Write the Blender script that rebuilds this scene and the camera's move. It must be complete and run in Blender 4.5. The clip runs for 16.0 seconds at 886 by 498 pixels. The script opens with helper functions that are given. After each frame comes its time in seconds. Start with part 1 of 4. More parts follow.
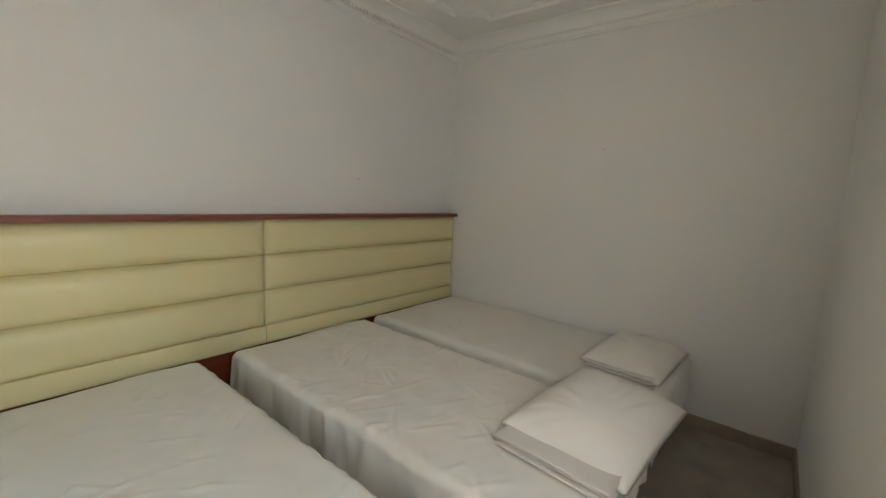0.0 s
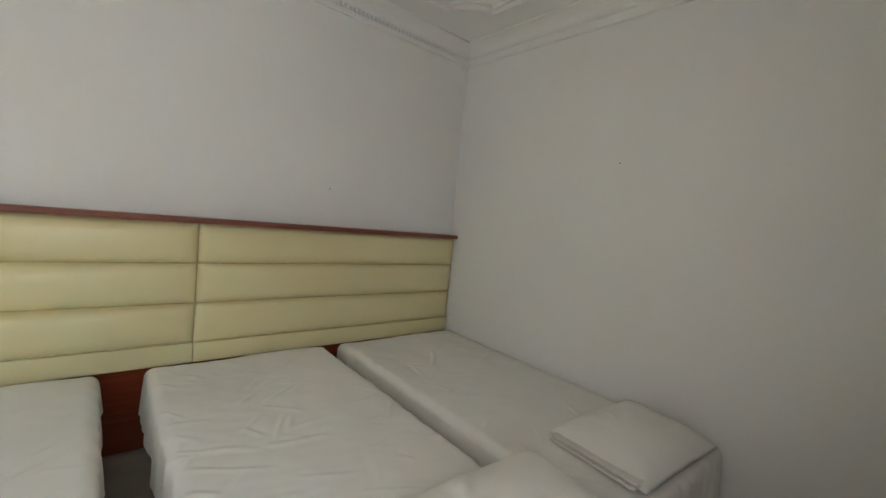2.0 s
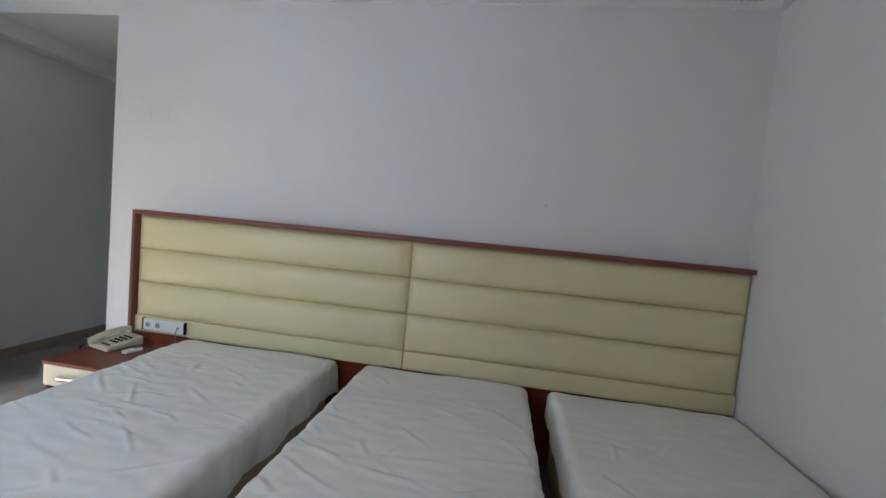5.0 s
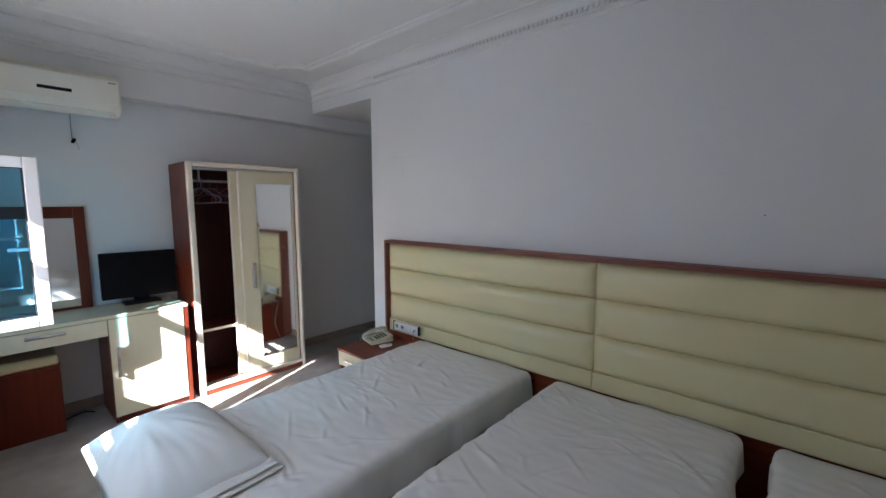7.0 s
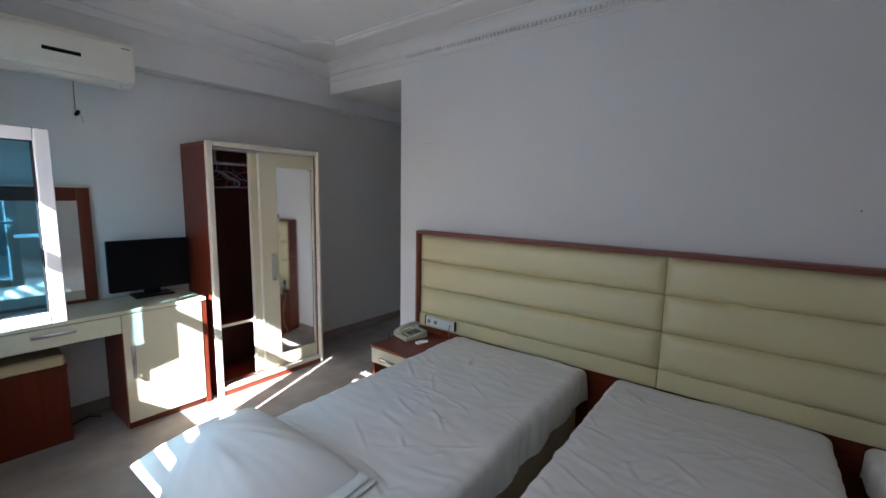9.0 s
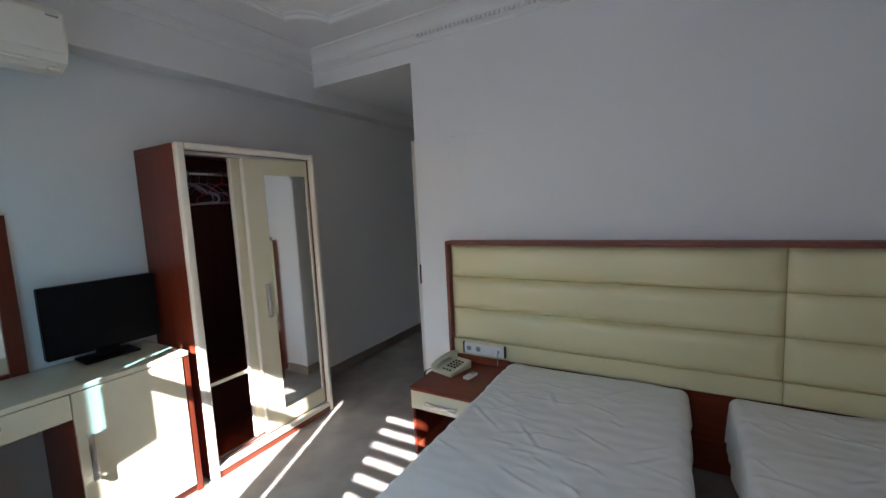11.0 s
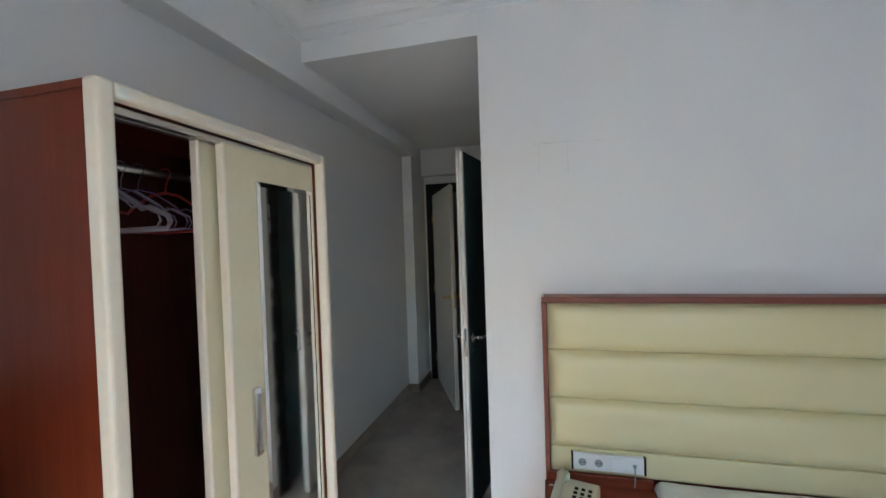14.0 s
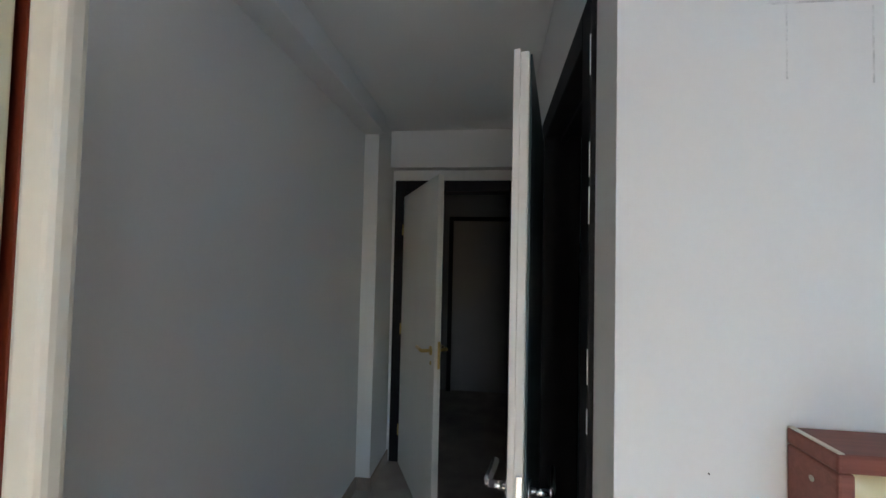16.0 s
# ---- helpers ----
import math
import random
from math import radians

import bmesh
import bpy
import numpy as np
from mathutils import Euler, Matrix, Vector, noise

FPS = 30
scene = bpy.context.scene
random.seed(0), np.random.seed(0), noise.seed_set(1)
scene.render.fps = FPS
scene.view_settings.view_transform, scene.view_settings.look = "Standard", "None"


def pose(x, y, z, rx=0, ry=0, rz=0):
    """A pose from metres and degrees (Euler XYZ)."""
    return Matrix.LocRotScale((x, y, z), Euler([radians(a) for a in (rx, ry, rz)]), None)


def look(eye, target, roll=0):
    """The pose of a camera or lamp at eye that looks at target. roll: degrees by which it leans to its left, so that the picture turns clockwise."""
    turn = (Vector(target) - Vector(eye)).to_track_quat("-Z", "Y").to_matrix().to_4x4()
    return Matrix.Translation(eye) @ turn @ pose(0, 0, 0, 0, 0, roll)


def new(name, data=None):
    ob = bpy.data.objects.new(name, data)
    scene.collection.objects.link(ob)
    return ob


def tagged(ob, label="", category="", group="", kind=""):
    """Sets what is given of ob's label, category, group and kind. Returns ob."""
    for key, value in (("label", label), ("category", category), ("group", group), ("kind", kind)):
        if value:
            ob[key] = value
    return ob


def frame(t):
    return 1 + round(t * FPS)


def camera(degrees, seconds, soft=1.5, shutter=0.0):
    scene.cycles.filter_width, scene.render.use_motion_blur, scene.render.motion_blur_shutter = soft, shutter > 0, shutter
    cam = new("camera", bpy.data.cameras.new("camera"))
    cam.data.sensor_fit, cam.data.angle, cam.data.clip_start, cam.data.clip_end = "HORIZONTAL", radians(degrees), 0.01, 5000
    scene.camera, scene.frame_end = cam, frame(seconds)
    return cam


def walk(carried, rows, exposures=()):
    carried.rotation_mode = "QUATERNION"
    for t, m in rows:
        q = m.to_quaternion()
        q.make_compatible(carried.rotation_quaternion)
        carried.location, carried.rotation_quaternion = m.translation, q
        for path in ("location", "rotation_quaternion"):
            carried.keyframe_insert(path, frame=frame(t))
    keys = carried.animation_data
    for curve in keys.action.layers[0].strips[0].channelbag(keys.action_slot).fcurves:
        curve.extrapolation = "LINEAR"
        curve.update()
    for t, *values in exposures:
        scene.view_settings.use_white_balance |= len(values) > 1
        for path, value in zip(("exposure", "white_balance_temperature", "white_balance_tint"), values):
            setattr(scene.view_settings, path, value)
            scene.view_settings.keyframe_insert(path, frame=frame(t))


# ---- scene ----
cam = camera(94.5, 16.0)
PATH = [
    (0, (-0.063, 0.004, 1.418), (-1.316, 1.54, 1.152), 3.0),
    (0.5, (-0.092, 0.164, 1.442), (-1.235, 1.787, 1.194), 5.1),
    (1, (-0.053, 0.301, 1.423), (-1.207, 1.921, 1.221), 4.9),
    (1.5, (0.04, 0.518, 1.398), (-1.269, 2.02, 1.226), 4.5),
    (2, (0.084, 0.781, 1.389), (-1.434, 2.074, 1.231), 6.1),
    (2.5, (0.031, 1.031, 1.366), (-1.626, 2.143, 1.228), 6.4),
    (3, (-0.033, 1.242, 1.356), (-1.727, 2.301, 1.253), 5.6),
    (3.5, (-0.025, 1.41, 1.362), (-1.765, 2.391, 1.259), 4.1),
    (4, (-0.058, 1.565, 1.36), (-1.951, 2.198, 1.234), 5.2),
    (4.5, (-0.091, 1.605, 1.345), (-2.076, 1.805, 1.198), 4.9),
    (5, (-0.075, 1.695, 1.335), (-2.052, 1.424, 1.211), 5.3),
    (5.2, (-0.083, 1.730, 1.331), (-2.036, 1.291, 1.220), 5.7),
    (7.3, (-0.095, 2.084, 1.559), (-1.541, 0.722, 1.323), -0.6),
    (7.5, (-0.076, 2.063, 1.56), (-1.51, 0.691, 1.315), -0.5),
    (8, (0.01, 1.901, 1.533), (-1.467, 0.575, 1.286), 0.7),
    (8.5, (0.11, 1.713, 1.527), (-1.439, 0.473, 1.274), 1.0),
    (8.7, (0.118, 1.659, 1.526), (-1.438, 0.433, 1.271), 1.2),
    (10.8, (0.021, 0.866, 1.489), (-1.681, -0.155, 1.259), -3.4),
    (11, (0.011, 0.768, 1.486), (-1.705, -0.236, 1.273), -2.8),
    (11.5, (-0.096, 0.522, 1.463), (-1.817, -0.485, 1.316), -3.9),
    (12, (-0.111, 0.22, 1.47), (-1.859, -0.747, 1.38), -2.5),
    (12.5, (-0.092, -0.091, 1.498), (-1.905, -0.934, 1.435), -0.7),
    (13, (-0.153, -0.239, 1.505), (-2.015, -0.967, 1.463), -0.2),
    (13.5, (-0.31, -0.413, 1.504), (-2.217, -1.015, 1.456), -1.2),
    (14, (-0.508, -0.576, 1.508), (-2.447, -1.066, 1.466), -1.9),
    (14.5, (-0.714, -0.791, 1.513), (-2.688, -1.115, 1.502), -1.6),
    (15, (-0.959, -0.919, 1.511), (-2.946, -1.142, 1.555), -1.3),
    (15.5, (-1.306, -0.99, 1.517), (-3.29, -1.234, 1.569), -0.7),
    (16, (-1.730, -1.075, 1.493), (-3.714, -1.320, 1.563), 1.3),
]
EXPOSURES = [  # seconds, stops, kelvin, tint: the camera settles from a warm, dim start
    (0, 3.60, 7950, 12), (1.5, 3.72, 7700, 12), (2.5, 3.76, 7200, 12), (3.5, 3.74, 6860, 12), (4.2, 3.70, 6390, 16), (5, 3.63, 6180, 16),
    (6.2, 3.40, 6120, 18), (7.5, 3.13, 6050, 18), (8.7, 3.02, 6090, 18), (11, 2.92, 6150, 16), (11.5, 2.97, 6210, 16), (12.5, 3.25, 6210, 16),
    (13.5, 3.50, 6190, 13), (14.5, 3.64, 6130, 13), (16, 3.80, 6040, 13)]
walk(cam, [(t, look(eye, target, roll)) for t, eye, target, roll in PATH], EXPOSURES)

# ---- daylight ----
SUN_TO = Vector((-1.0, -0.385, -0.76)).normalized()   # the way the sunlight travels
world = bpy.data.worlds.new("sky")
scene.world = world
world.use_nodes = True
wn = world.node_tree
sky = wn.nodes.new("ShaderNodeTexSky")
sky.sky_type = "NISHITA"
sky.sun_disc = False
sky.sun_elevation = math.asin(-SUN_TO.z)
sky.sun_rotation = math.atan2(-SUN_TO.x, -SUN_TO.y)
wn.links.new(sky.outputs[0], wn.nodes["Background"].inputs[0])
wn.nodes["Background"].inputs[1].default_value = 0.08

sun = new("sun", bpy.data.lights.new("sun", "SUN"))
sun.data.energy, sun.data.angle, sun.data.color = 5.0, radians(0.53), (1.0, 0.965, 0.935)
sun.matrix_world = look((3, 1, 4), Vector((3, 1, 4)) + SUN_TO)


def window_lamp(x, y, z, width, height, power):
    """Area lamp in the window's plane: skylight in the open part, added fill elsewhere."""
    lamp = new("sky_and_fill_lamp", bpy.data.lights.new("sky_and_fill_lamp", "AREA"))
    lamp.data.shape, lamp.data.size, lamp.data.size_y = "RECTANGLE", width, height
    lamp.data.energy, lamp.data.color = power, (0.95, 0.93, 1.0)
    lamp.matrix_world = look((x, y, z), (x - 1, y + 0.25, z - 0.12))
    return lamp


# ---- materials ----
def material(name, colour, rough=0.6, metal=0.0, var=0.08, scale=6.0, fine=140.0, bump=0.12, depth=0.002,
             stretch=(1, 1, 1), coat=0.0, rvar=0.07, stain=0.0, stain_colour=(0.4, 0.35, 0.25), spec=0.5):
    """A paint, cloth or laminate: two scales of variation, fine relief and, where wanted, stains."""
    m = bpy.data.materials.new(name)
    m.use_nodes = True
    nt = m.node_tree
    n, l = nt.nodes, nt.links
    p = n["Principled BSDF"]
    p.inputs["Roughness"].default_value, p.inputs["Metallic"].default_value = rough, metal
    p.inputs["Coat Weight"].default_value = coat
    p.inputs["Specular IOR Level"].default_value = spec
    co = n.new("ShaderNodeTexCoord")
    mp = n.new("ShaderNodeMapping")
    mp.inputs["Scale"].default_value = stretch
    l.new(co.outputs["Object"], mp.inputs["Vector"])
    big, small = n.new("ShaderNodeTexNoise"), n.new("ShaderNodeTexNoise")
    big.inputs["Scale"].default_value, small.inputs["Scale"].default_value = scale, fine
    big.inputs["Detail"].default_value, small.inputs["Detail"].default_value = 5, 3
    l.new(mp.outputs[0], big.inputs["Vector"])
    l.new(mp.outputs[0], small.inputs["Vector"])
    mix = n.new("ShaderNodeMix")
    mix.data_type = "RGBA"
    mix.inputs["A"].default_value = (*[max(c * (1 - var), 0) for c in colour], 1)
    mix.inputs["B"].default_value = (*[min(c * (1 + var), 0.95) for c in colour], 1)
    both = n.new("ShaderNodeMath")
    both.operation = "MULTIPLY_ADD"
    both.inputs[1].default_value = 0.4
    l.new(small.outputs["Fac"], both.inputs[0])
    half = n.new("ShaderNodeMath")
    half.operation = "MULTIPLY"
    half.inputs[1].default_value = 0.6
    l.new(big.outputs["Fac"], half.inputs[0])
    l.new(half.outputs[0], both.inputs[2])
    ramp = n.new("ShaderNodeMapRange")
    ramp.inputs["From Min"].default_value, ramp.inputs["From Max"].default_value = 0.3, 0.7
    l.new(both.outputs[0], ramp.inputs["Value"])
    l.new(ramp.outputs[0], mix.inputs["Factor"])
    colour_out = mix.outputs["Result"]
    if stain:
        spot = n.new("ShaderNodeTexNoise")
        spot.inputs["Scale"].default_value, spot.inputs["Detail"].default_value = 1.7, 8
        l.new(co.outputs["Object"], spot.inputs["Vector"])
        cut = n.new("ShaderNodeMapRange")
        cut.inputs["From Min"].default_value, cut.inputs["From Max"].default_value = 0.58, 0.75
        cut.inputs["To Max"].default_value = stain
        l.new(spot.outputs["Fac"], cut.inputs["Value"])
        over = n.new("ShaderNodeMix")
        over.data_type = "RGBA"
        over.inputs["B"].default_value = (*stain_colour, 1)
        l.new(cut.outputs[0], over.inputs["Factor"])
        l.new(colour_out, over.inputs["A"])
        colour_out = over.outputs["Result"]
    l.new(colour_out, p.inputs["Base Color"])
    rr = n.new("ShaderNodeMapRange")
    rr.inputs["To Min"].default_value, rr.inputs["To Max"].default_value = max(rough - rvar, 0.02), min(rough + rvar, 1)
    l.new(big.outputs["Fac"], rr.inputs["Value"])
    l.new(rr.outputs[0], p.inputs["Roughness"])
    if bump:
        b = n.new("ShaderNodeBump")
        b.inputs["Strength"].default_value, b.inputs["Distance"].default_value = bump, depth
        l.new(small.outputs["Fac"], b.inputs["Height"])
        l.new(b.outputs[0], p.inputs["Normal"])
    return m


def wood(name, dark, light, rough=0.35, along=(1, 14, 14)):
    """Stained veneer with grain stretched along one axis."""
    m = bpy.data.materials.new(name)
    m.use_nodes = True
    n, l = m.node_tree.nodes, m.node_tree.links
    p = n["Principled BSDF"]
    co, mp = n.new("ShaderNodeTexCoord"), n.new("ShaderNodeMapping")
    mp.inputs["Scale"].default_value = along
    l.new(co.outputs["Object"], mp.inputs["Vector"])
    g1, g2 = n.new("ShaderNodeTexNoise"), n.new("ShaderNodeTexNoise")
    g1.inputs["Scale"].default_value, g1.inputs["Detail"].default_value, g1.inputs["Distortion"].default_value = 2.2, 6, 1.2
    g2.inputs["Scale"].default_value, g2.inputs["Detail"].default_value = 14.0, 4
    l.new(mp.outputs[0], g1.inputs["Vector"])
    l.new(mp.outputs[0], g2.inputs["Vector"])
    add = n.new("ShaderNodeMath")
    add.operation = "MULTIPLY_ADD"
    add.inputs[1].default_value = 0.35
    l.new(g2.outputs["Fac"], add.inputs[0])
    l.new(g1.outputs["Fac"], add.inputs[2])
    ramp = n.new("ShaderNodeMapRange")
    ramp.inputs["From Min"].default_value, ramp.inputs["From Max"].default_value = 0.45, 0.95
    l.new(add.outputs[0], ramp.inputs["Value"])
    mix = n.new("ShaderNodeMix")
    mix.data_type = "RGBA"
    mix.inputs["A"].default_value, mix.inputs["B"].default_value = (*dark, 1), (*light, 1)
    l.new(ramp.outputs[0], mix.inputs["Factor"])
    l.new(mix.outputs["Result"], p.inputs["Base Color"])
    p.inputs["Roughness"].default_value = rough
    p.inputs["Specular IOR Level"].default_value = 0.32
    b = n.new("ShaderNodeBump")
    b.inputs["Strength"].default_value, b.inputs["Distance"].default_value = 0.06, 0.001
    l.new(g2.outputs["Fac"], b.inputs["Height"])
    l.new(b.outputs[0], p.inputs["Normal"])
    return m


def clear_glass(name, tint, rough=0.0):
    m = bpy.data.materials.new(name)
    m.use_nodes = True
    p = m.node_tree.nodes["Principled BSDF"]
    p.inputs["Base Color"].default_value = (*tint, 1)
    p.inputs["Roughness"].default_value, p.inputs["Transmission Weight"].default_value = rough, 1.0
    p.inputs["IOR"].default_value = 1.45
    return m


PAINT = material("white_wall_paint", (0.80, 0.80, 0.79), 0.85, var=0.02, scale=1.3, fine=90, bump=0.10, depth=0.003,
                 stain=0.10, stain_colour=(0.66, 0.63, 0.56))
CEIL = material("white_ceiling_paint", (0.82, 0.82, 0.80), 0.9, var=0.02, scale=1.5, fine=120, bump=0.08)
CARPET = material("grey_beige_carpet", (0.39, 0.35, 0.31), 0.97, var=0.24, scale=5.0, fine=420, bump=0.9, depth=0.005,
                  stain=0.55, stain_colour=(0.18, 0.16, 0.135), spec=0.1)
SKIRT = material("brown_stone_skirting", (0.33, 0.265, 0.21), 0.5, var=0.16, scale=9, fine=60, bump=0.1)
MAHOGANY = wood("mahogany_laminate", (0.125, 0.021, 0.009), (0.175, 0.032, 0.013), 0.34, (20, 20, 0.7))
MAHOGANY_X = wood("mahogany_top", (0.155, 0.030, 0.013), (0.24, 0.052, 0.022), 0.28, (30, 0.8, 30))
RAILWOOD = wood("dusty_mahogany_rail", (0.185, 0.060, 0.041), (0.26, 0.090, 0.064), 0.42, (30, 0.8, 30))
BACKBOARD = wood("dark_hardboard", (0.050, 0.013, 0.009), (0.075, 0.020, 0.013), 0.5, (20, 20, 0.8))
CREAM = material("cream_gloss_laminate", (0.70, 0.655, 0.47), 0.22, var=0.03, scale=4, fine=40, bump=0.02, coat=0.3)
IVORY = material("ivory_lacquered_edge", (0.76, 0.71, 0.60), 0.35, var=0.04, scale=5, fine=70, bump=0.04)
VINYL = material("pale_yellow_vinyl", (0.74, 0.66, 0.385), 0.29, var=0.0, rvar=0.0, scale=2.5, fine=260, bump=0.03, depth=0.0008)
SHEET = material("white_cotton", (0.84, 0.83, 0.785), 0.92, var=0.03, scale=5, fine=500, bump=0.25, depth=0.001,
                 stain=0.10, stain_colour=(0.70, 0.68, 0.60), spec=0.2)
TOWEL = material("off_white_blanket", (0.74, 0.72, 0.68), 0.97, var=0.06, scale=8, fine=320, bump=0.5, depth=0.003, spec=0.1)
BEDBASE = material("beige_bed_base_cloth", (0.55, 0.47, 0.33), 0.9, var=0.08, scale=6, fine=400, bump=0.3, depth=0.002)
CHROME = material("brushed_chrome", (0.72, 0.72, 0.73), 0.22, metal=1.0, var=0.03, scale=8, fine=200, bump=0.02)
BRASS = material("brass", (0.62, 0.46, 0.18), 0.28, metal=1.0, var=0.06, scale=8, fine=90, bump=0.03)
MIRROR = material("mirror_glass", (0.86, 0.88, 0.87), 0.02, metal=1.0, var=0.005, scale=3, fine=30, bump=0.0)
BLACK = material("black_plastic", (0.007, 0.007, 0.008), 0.30, var=0.1, scale=9, fine=200, bump=0.03, spec=0.08)
SCREEN = material("black_screen", (0.006, 0.006, 0.007), 0.14, var=0.05, scale=3, fine=60, bump=0.0, spec=0.07)
PLASTIC = material("white_plastic", (0.80, 0.80, 0.78), 0.4, var=0.03, scale=9, fine=200, bump=0.03)
ACPLASTIC = material("aged_white_plastic", (0.78, 0.76, 0.66), 0.38, var=0.03, scale=4, fine=160, bump=0.03)
PHONE = material("beige_phone_plastic", (0.55, 0.52, 0.38), 0.42, var=0.05, scale=9, fine=260, bump=0.05)
PENCIL = material("pencil_grey", (0.70, 0.70, 0.69), 0.8, var=0.3, scale=40, bump=0.0)
GREY = material("grey_print", (0.30, 0.31, 0.31), 0.5, var=0.05, bump=0.0)
DARKFRAME = material("black_painted_timber", (0.018, 0.018, 0.020), 0.55, var=0.2, scale=12, fine=80, bump=0.2, spec=0.15)
DOORWHITE = material("off_white_door_paint", (0.72, 0.70, 0.65), 0.45, var=0.04, scale=4, fine=60, bump=0.05,
                     stain=0.15, stain_colour=(0.58, 0.53, 0.44))
# Inner face of the bathroom leaf, far darker than its front.
TEAL = material("dark_teal_face", (0.035, 0.062, 0.068), 0.35, var=0.1, scale=5, fine=60, bump=0.05)
BATHTILE = material("teal_bathroom_tile", (0.40, 0.54, 0.55), 0.3, var=0.1, scale=6, fine=40, bump=0.03)
PVC = material("white_pvc", (0.82, 0.83, 0.84), 0.35, var=0.02, scale=6, fine=80, bump=0.02)
GASKET = material("black_rubber", (0.02, 0.02, 0.02), 0.6, var=0.1, bump=0.05)
ALU = material("aluminium_track", (0.60, 0.60, 0.60), 0.35, metal=1.0, var=0.05, scale=12, fine=140, bump=0.05)
LILAC = material("lilac_plastic", (0.17, 0.10, 0.19), 0.4, var=0.05, bump=0.02)
PALEHANGER = material("pale_grey_plastic", (0.28, 0.25, 0.29), 0.4, var=0.05, bump=0.02)
REDHANGER = material("red_plastic", (0.34, 0.03, 0.02), 0.4, var=0.05, bump=0.02)
PORCELAIN = material("white_porcelain", (0.82, 0.84, 0.84), 0.12, var=0.01, scale=4, fine=40, bump=0.0)
# Grey kept low so that the colour carries part of the unlit hall's darkness.
HALLWALL = material("darkened_hall_grey", (0.32, 0.32, 0.33), 0.8, var=0.04, scale=2, fine=80, bump=0.05)
SHUTTER = material("pale_shutter_paint", (0.70, 0.70, 0.68), 0.5, var=0.05, scale=6, fine=90, bump=0.05)
FACADE = material("pale_facade_render", (0.28, 0.27, 0.25), 0.9, var=0.06, scale=2, fine=40, bump=0.2)


def coated_glass(name, tint, share):
    """Tinted glass with a mirror-like sun coating that throws back a share of the light."""
    m = clear_glass(name, tint)
    nt = m.node_tree
    coat, both = nt.nodes.new("ShaderNodeBsdfGlossy"), nt.nodes.new("ShaderNodeMixShader")
    coat.inputs["Color"].default_value, coat.inputs["Roughness"].default_value = (0.42, 0.78, 1.0, 1), 0.01
    both.inputs[0].default_value = share
    nt.links.new(nt.nodes["Principled BSDF"].outputs[0], both.inputs[1])
    nt.links.new(coat.outputs[0], both.inputs[2])
    nt.links.new(both.outputs[0], nt.nodes["Material Output"].inputs[0])
    return m


TINTGLASS = coated_glass("blue_coated_glass", (0.14, 0.45, 0.62), 0.62)
SASHGLASS = coated_glass("pale_blue_glass", (0.5, 0.8, 0.9), 0.07)
sg = SASHGLASS.node_tree
thin_ = sg.nodes.new("ShaderNodeBsdfTransparent")
thin_.inputs["Color"].default_value = (0.60, 0.86, 0.96, 1)
sg.links.new(thin_.outputs[0], sg.nodes["Mix Shader"].inputs[1])


# ---- mesh helpers ----
def box(bm, x0, x1, y0, y1, z0, z1, bevel=0.0, segments=2):
    """A box between two corners, its edges rounded by bevel."""
    x0, x1, y0, y1, z0, z1 = min(x0, x1), max(x0, x1), min(y0, y1), max(y0, y1), min(z0, z1), max(z0, z1)
    m = Matrix.LocRotScale(((x0 + x1) / 2, (y0 + y1) / 2, (z0 + z1) / 2), None, (x1 - x0, y1 - y0, z1 - z0))
    made = bmesh.ops.create_cube(bm, size=1, matrix=m)["verts"]
    if bevel:
        edges = list({e for v in made for e in v.link_edges})
        bmesh.ops.bevel(bm, geom=edges, offset=bevel, segments=segments, affect="EDGES", profile=0.5)
    return bm


def rod(bm, a, b, r, sides=12, r2=None):
    """A round bar from a to b."""
    a, b = Vector(a), Vector(b)
    m = Matrix.Translation((a + b) / 2) @ (b - a).to_track_quat("Z", "Y").to_matrix().to_4x4()
    bmesh.ops.create_cone(bm, cap_ends=True, segments=sides, radius1=r, radius2=r if r2 is None else r2,
                          depth=(b - a).length, matrix=m)
    return bm


def tube(bm, pts, r, sides=8):
    """A bent round bar through points."""
    pts = [Vector(p) for p in pts]
    rings = []
    for i, p in enumerate(pts):
        way = (pts[min(i + 1, len(pts) - 1)] - pts[max(i - 1, 0)]).normalized()
        side = way.cross(Vector((0.13, 0.2, 1))).normalized()
        up = side.cross(way)
        rings.append([bm.verts.new(p + r * (math.cos(k * 2 * math.pi / sides) * side + math.sin(k * 2 * math.pi / sides) * up))
                      for k in range(sides)])
    for a, b in zip(rings, rings[1:]):
        for k in range(sides):
            bm.faces.new((a[k], a[(k + 1) % sides], b[(k + 1) % sides], b[k]))
    bm.faces.new(rings[0][::-1])
    bm.faces.new(rings[-1])
    return bm


def grid(bm, nu, nv, place, closed=False):
    """A sheet of quads; place(u, v) with u and v from 0 to 1."""
    vs = [[bm.verts.new(place(i / nu, j / nv)) for j in range(nv + 1)] for i in range(nu + 1)]
    for i in range(nu):
        for j in range(nv):
            bm.faces.new((vs[i][j], vs[i + 1][j], vs[i + 1][j + 1], vs[i][j + 1]))
    return bm


def mesh(name, bm, mat, smooth=False):
    bmesh.ops.recalc_face_normals(bm, faces=bm.faces)
    me = bpy.data.meshes.new(name)
    bm.to_mesh(me)
    bm.free()
    me.materials.append(mat)
    if smooth:
        me.shade_smooth()
    return me


def part(name, bm, mat, parent, label="", smooth=False):
    ob = new(name, mesh(name, bm, mat, smooth))
    ob.parent = parent
    return tagged(ob, label)


def structure(name, bm, mat, label="", category=""):
    return tagged(new(name, mesh(name, bm, mat)), label, category or name.split("_")[0], kind="structure")


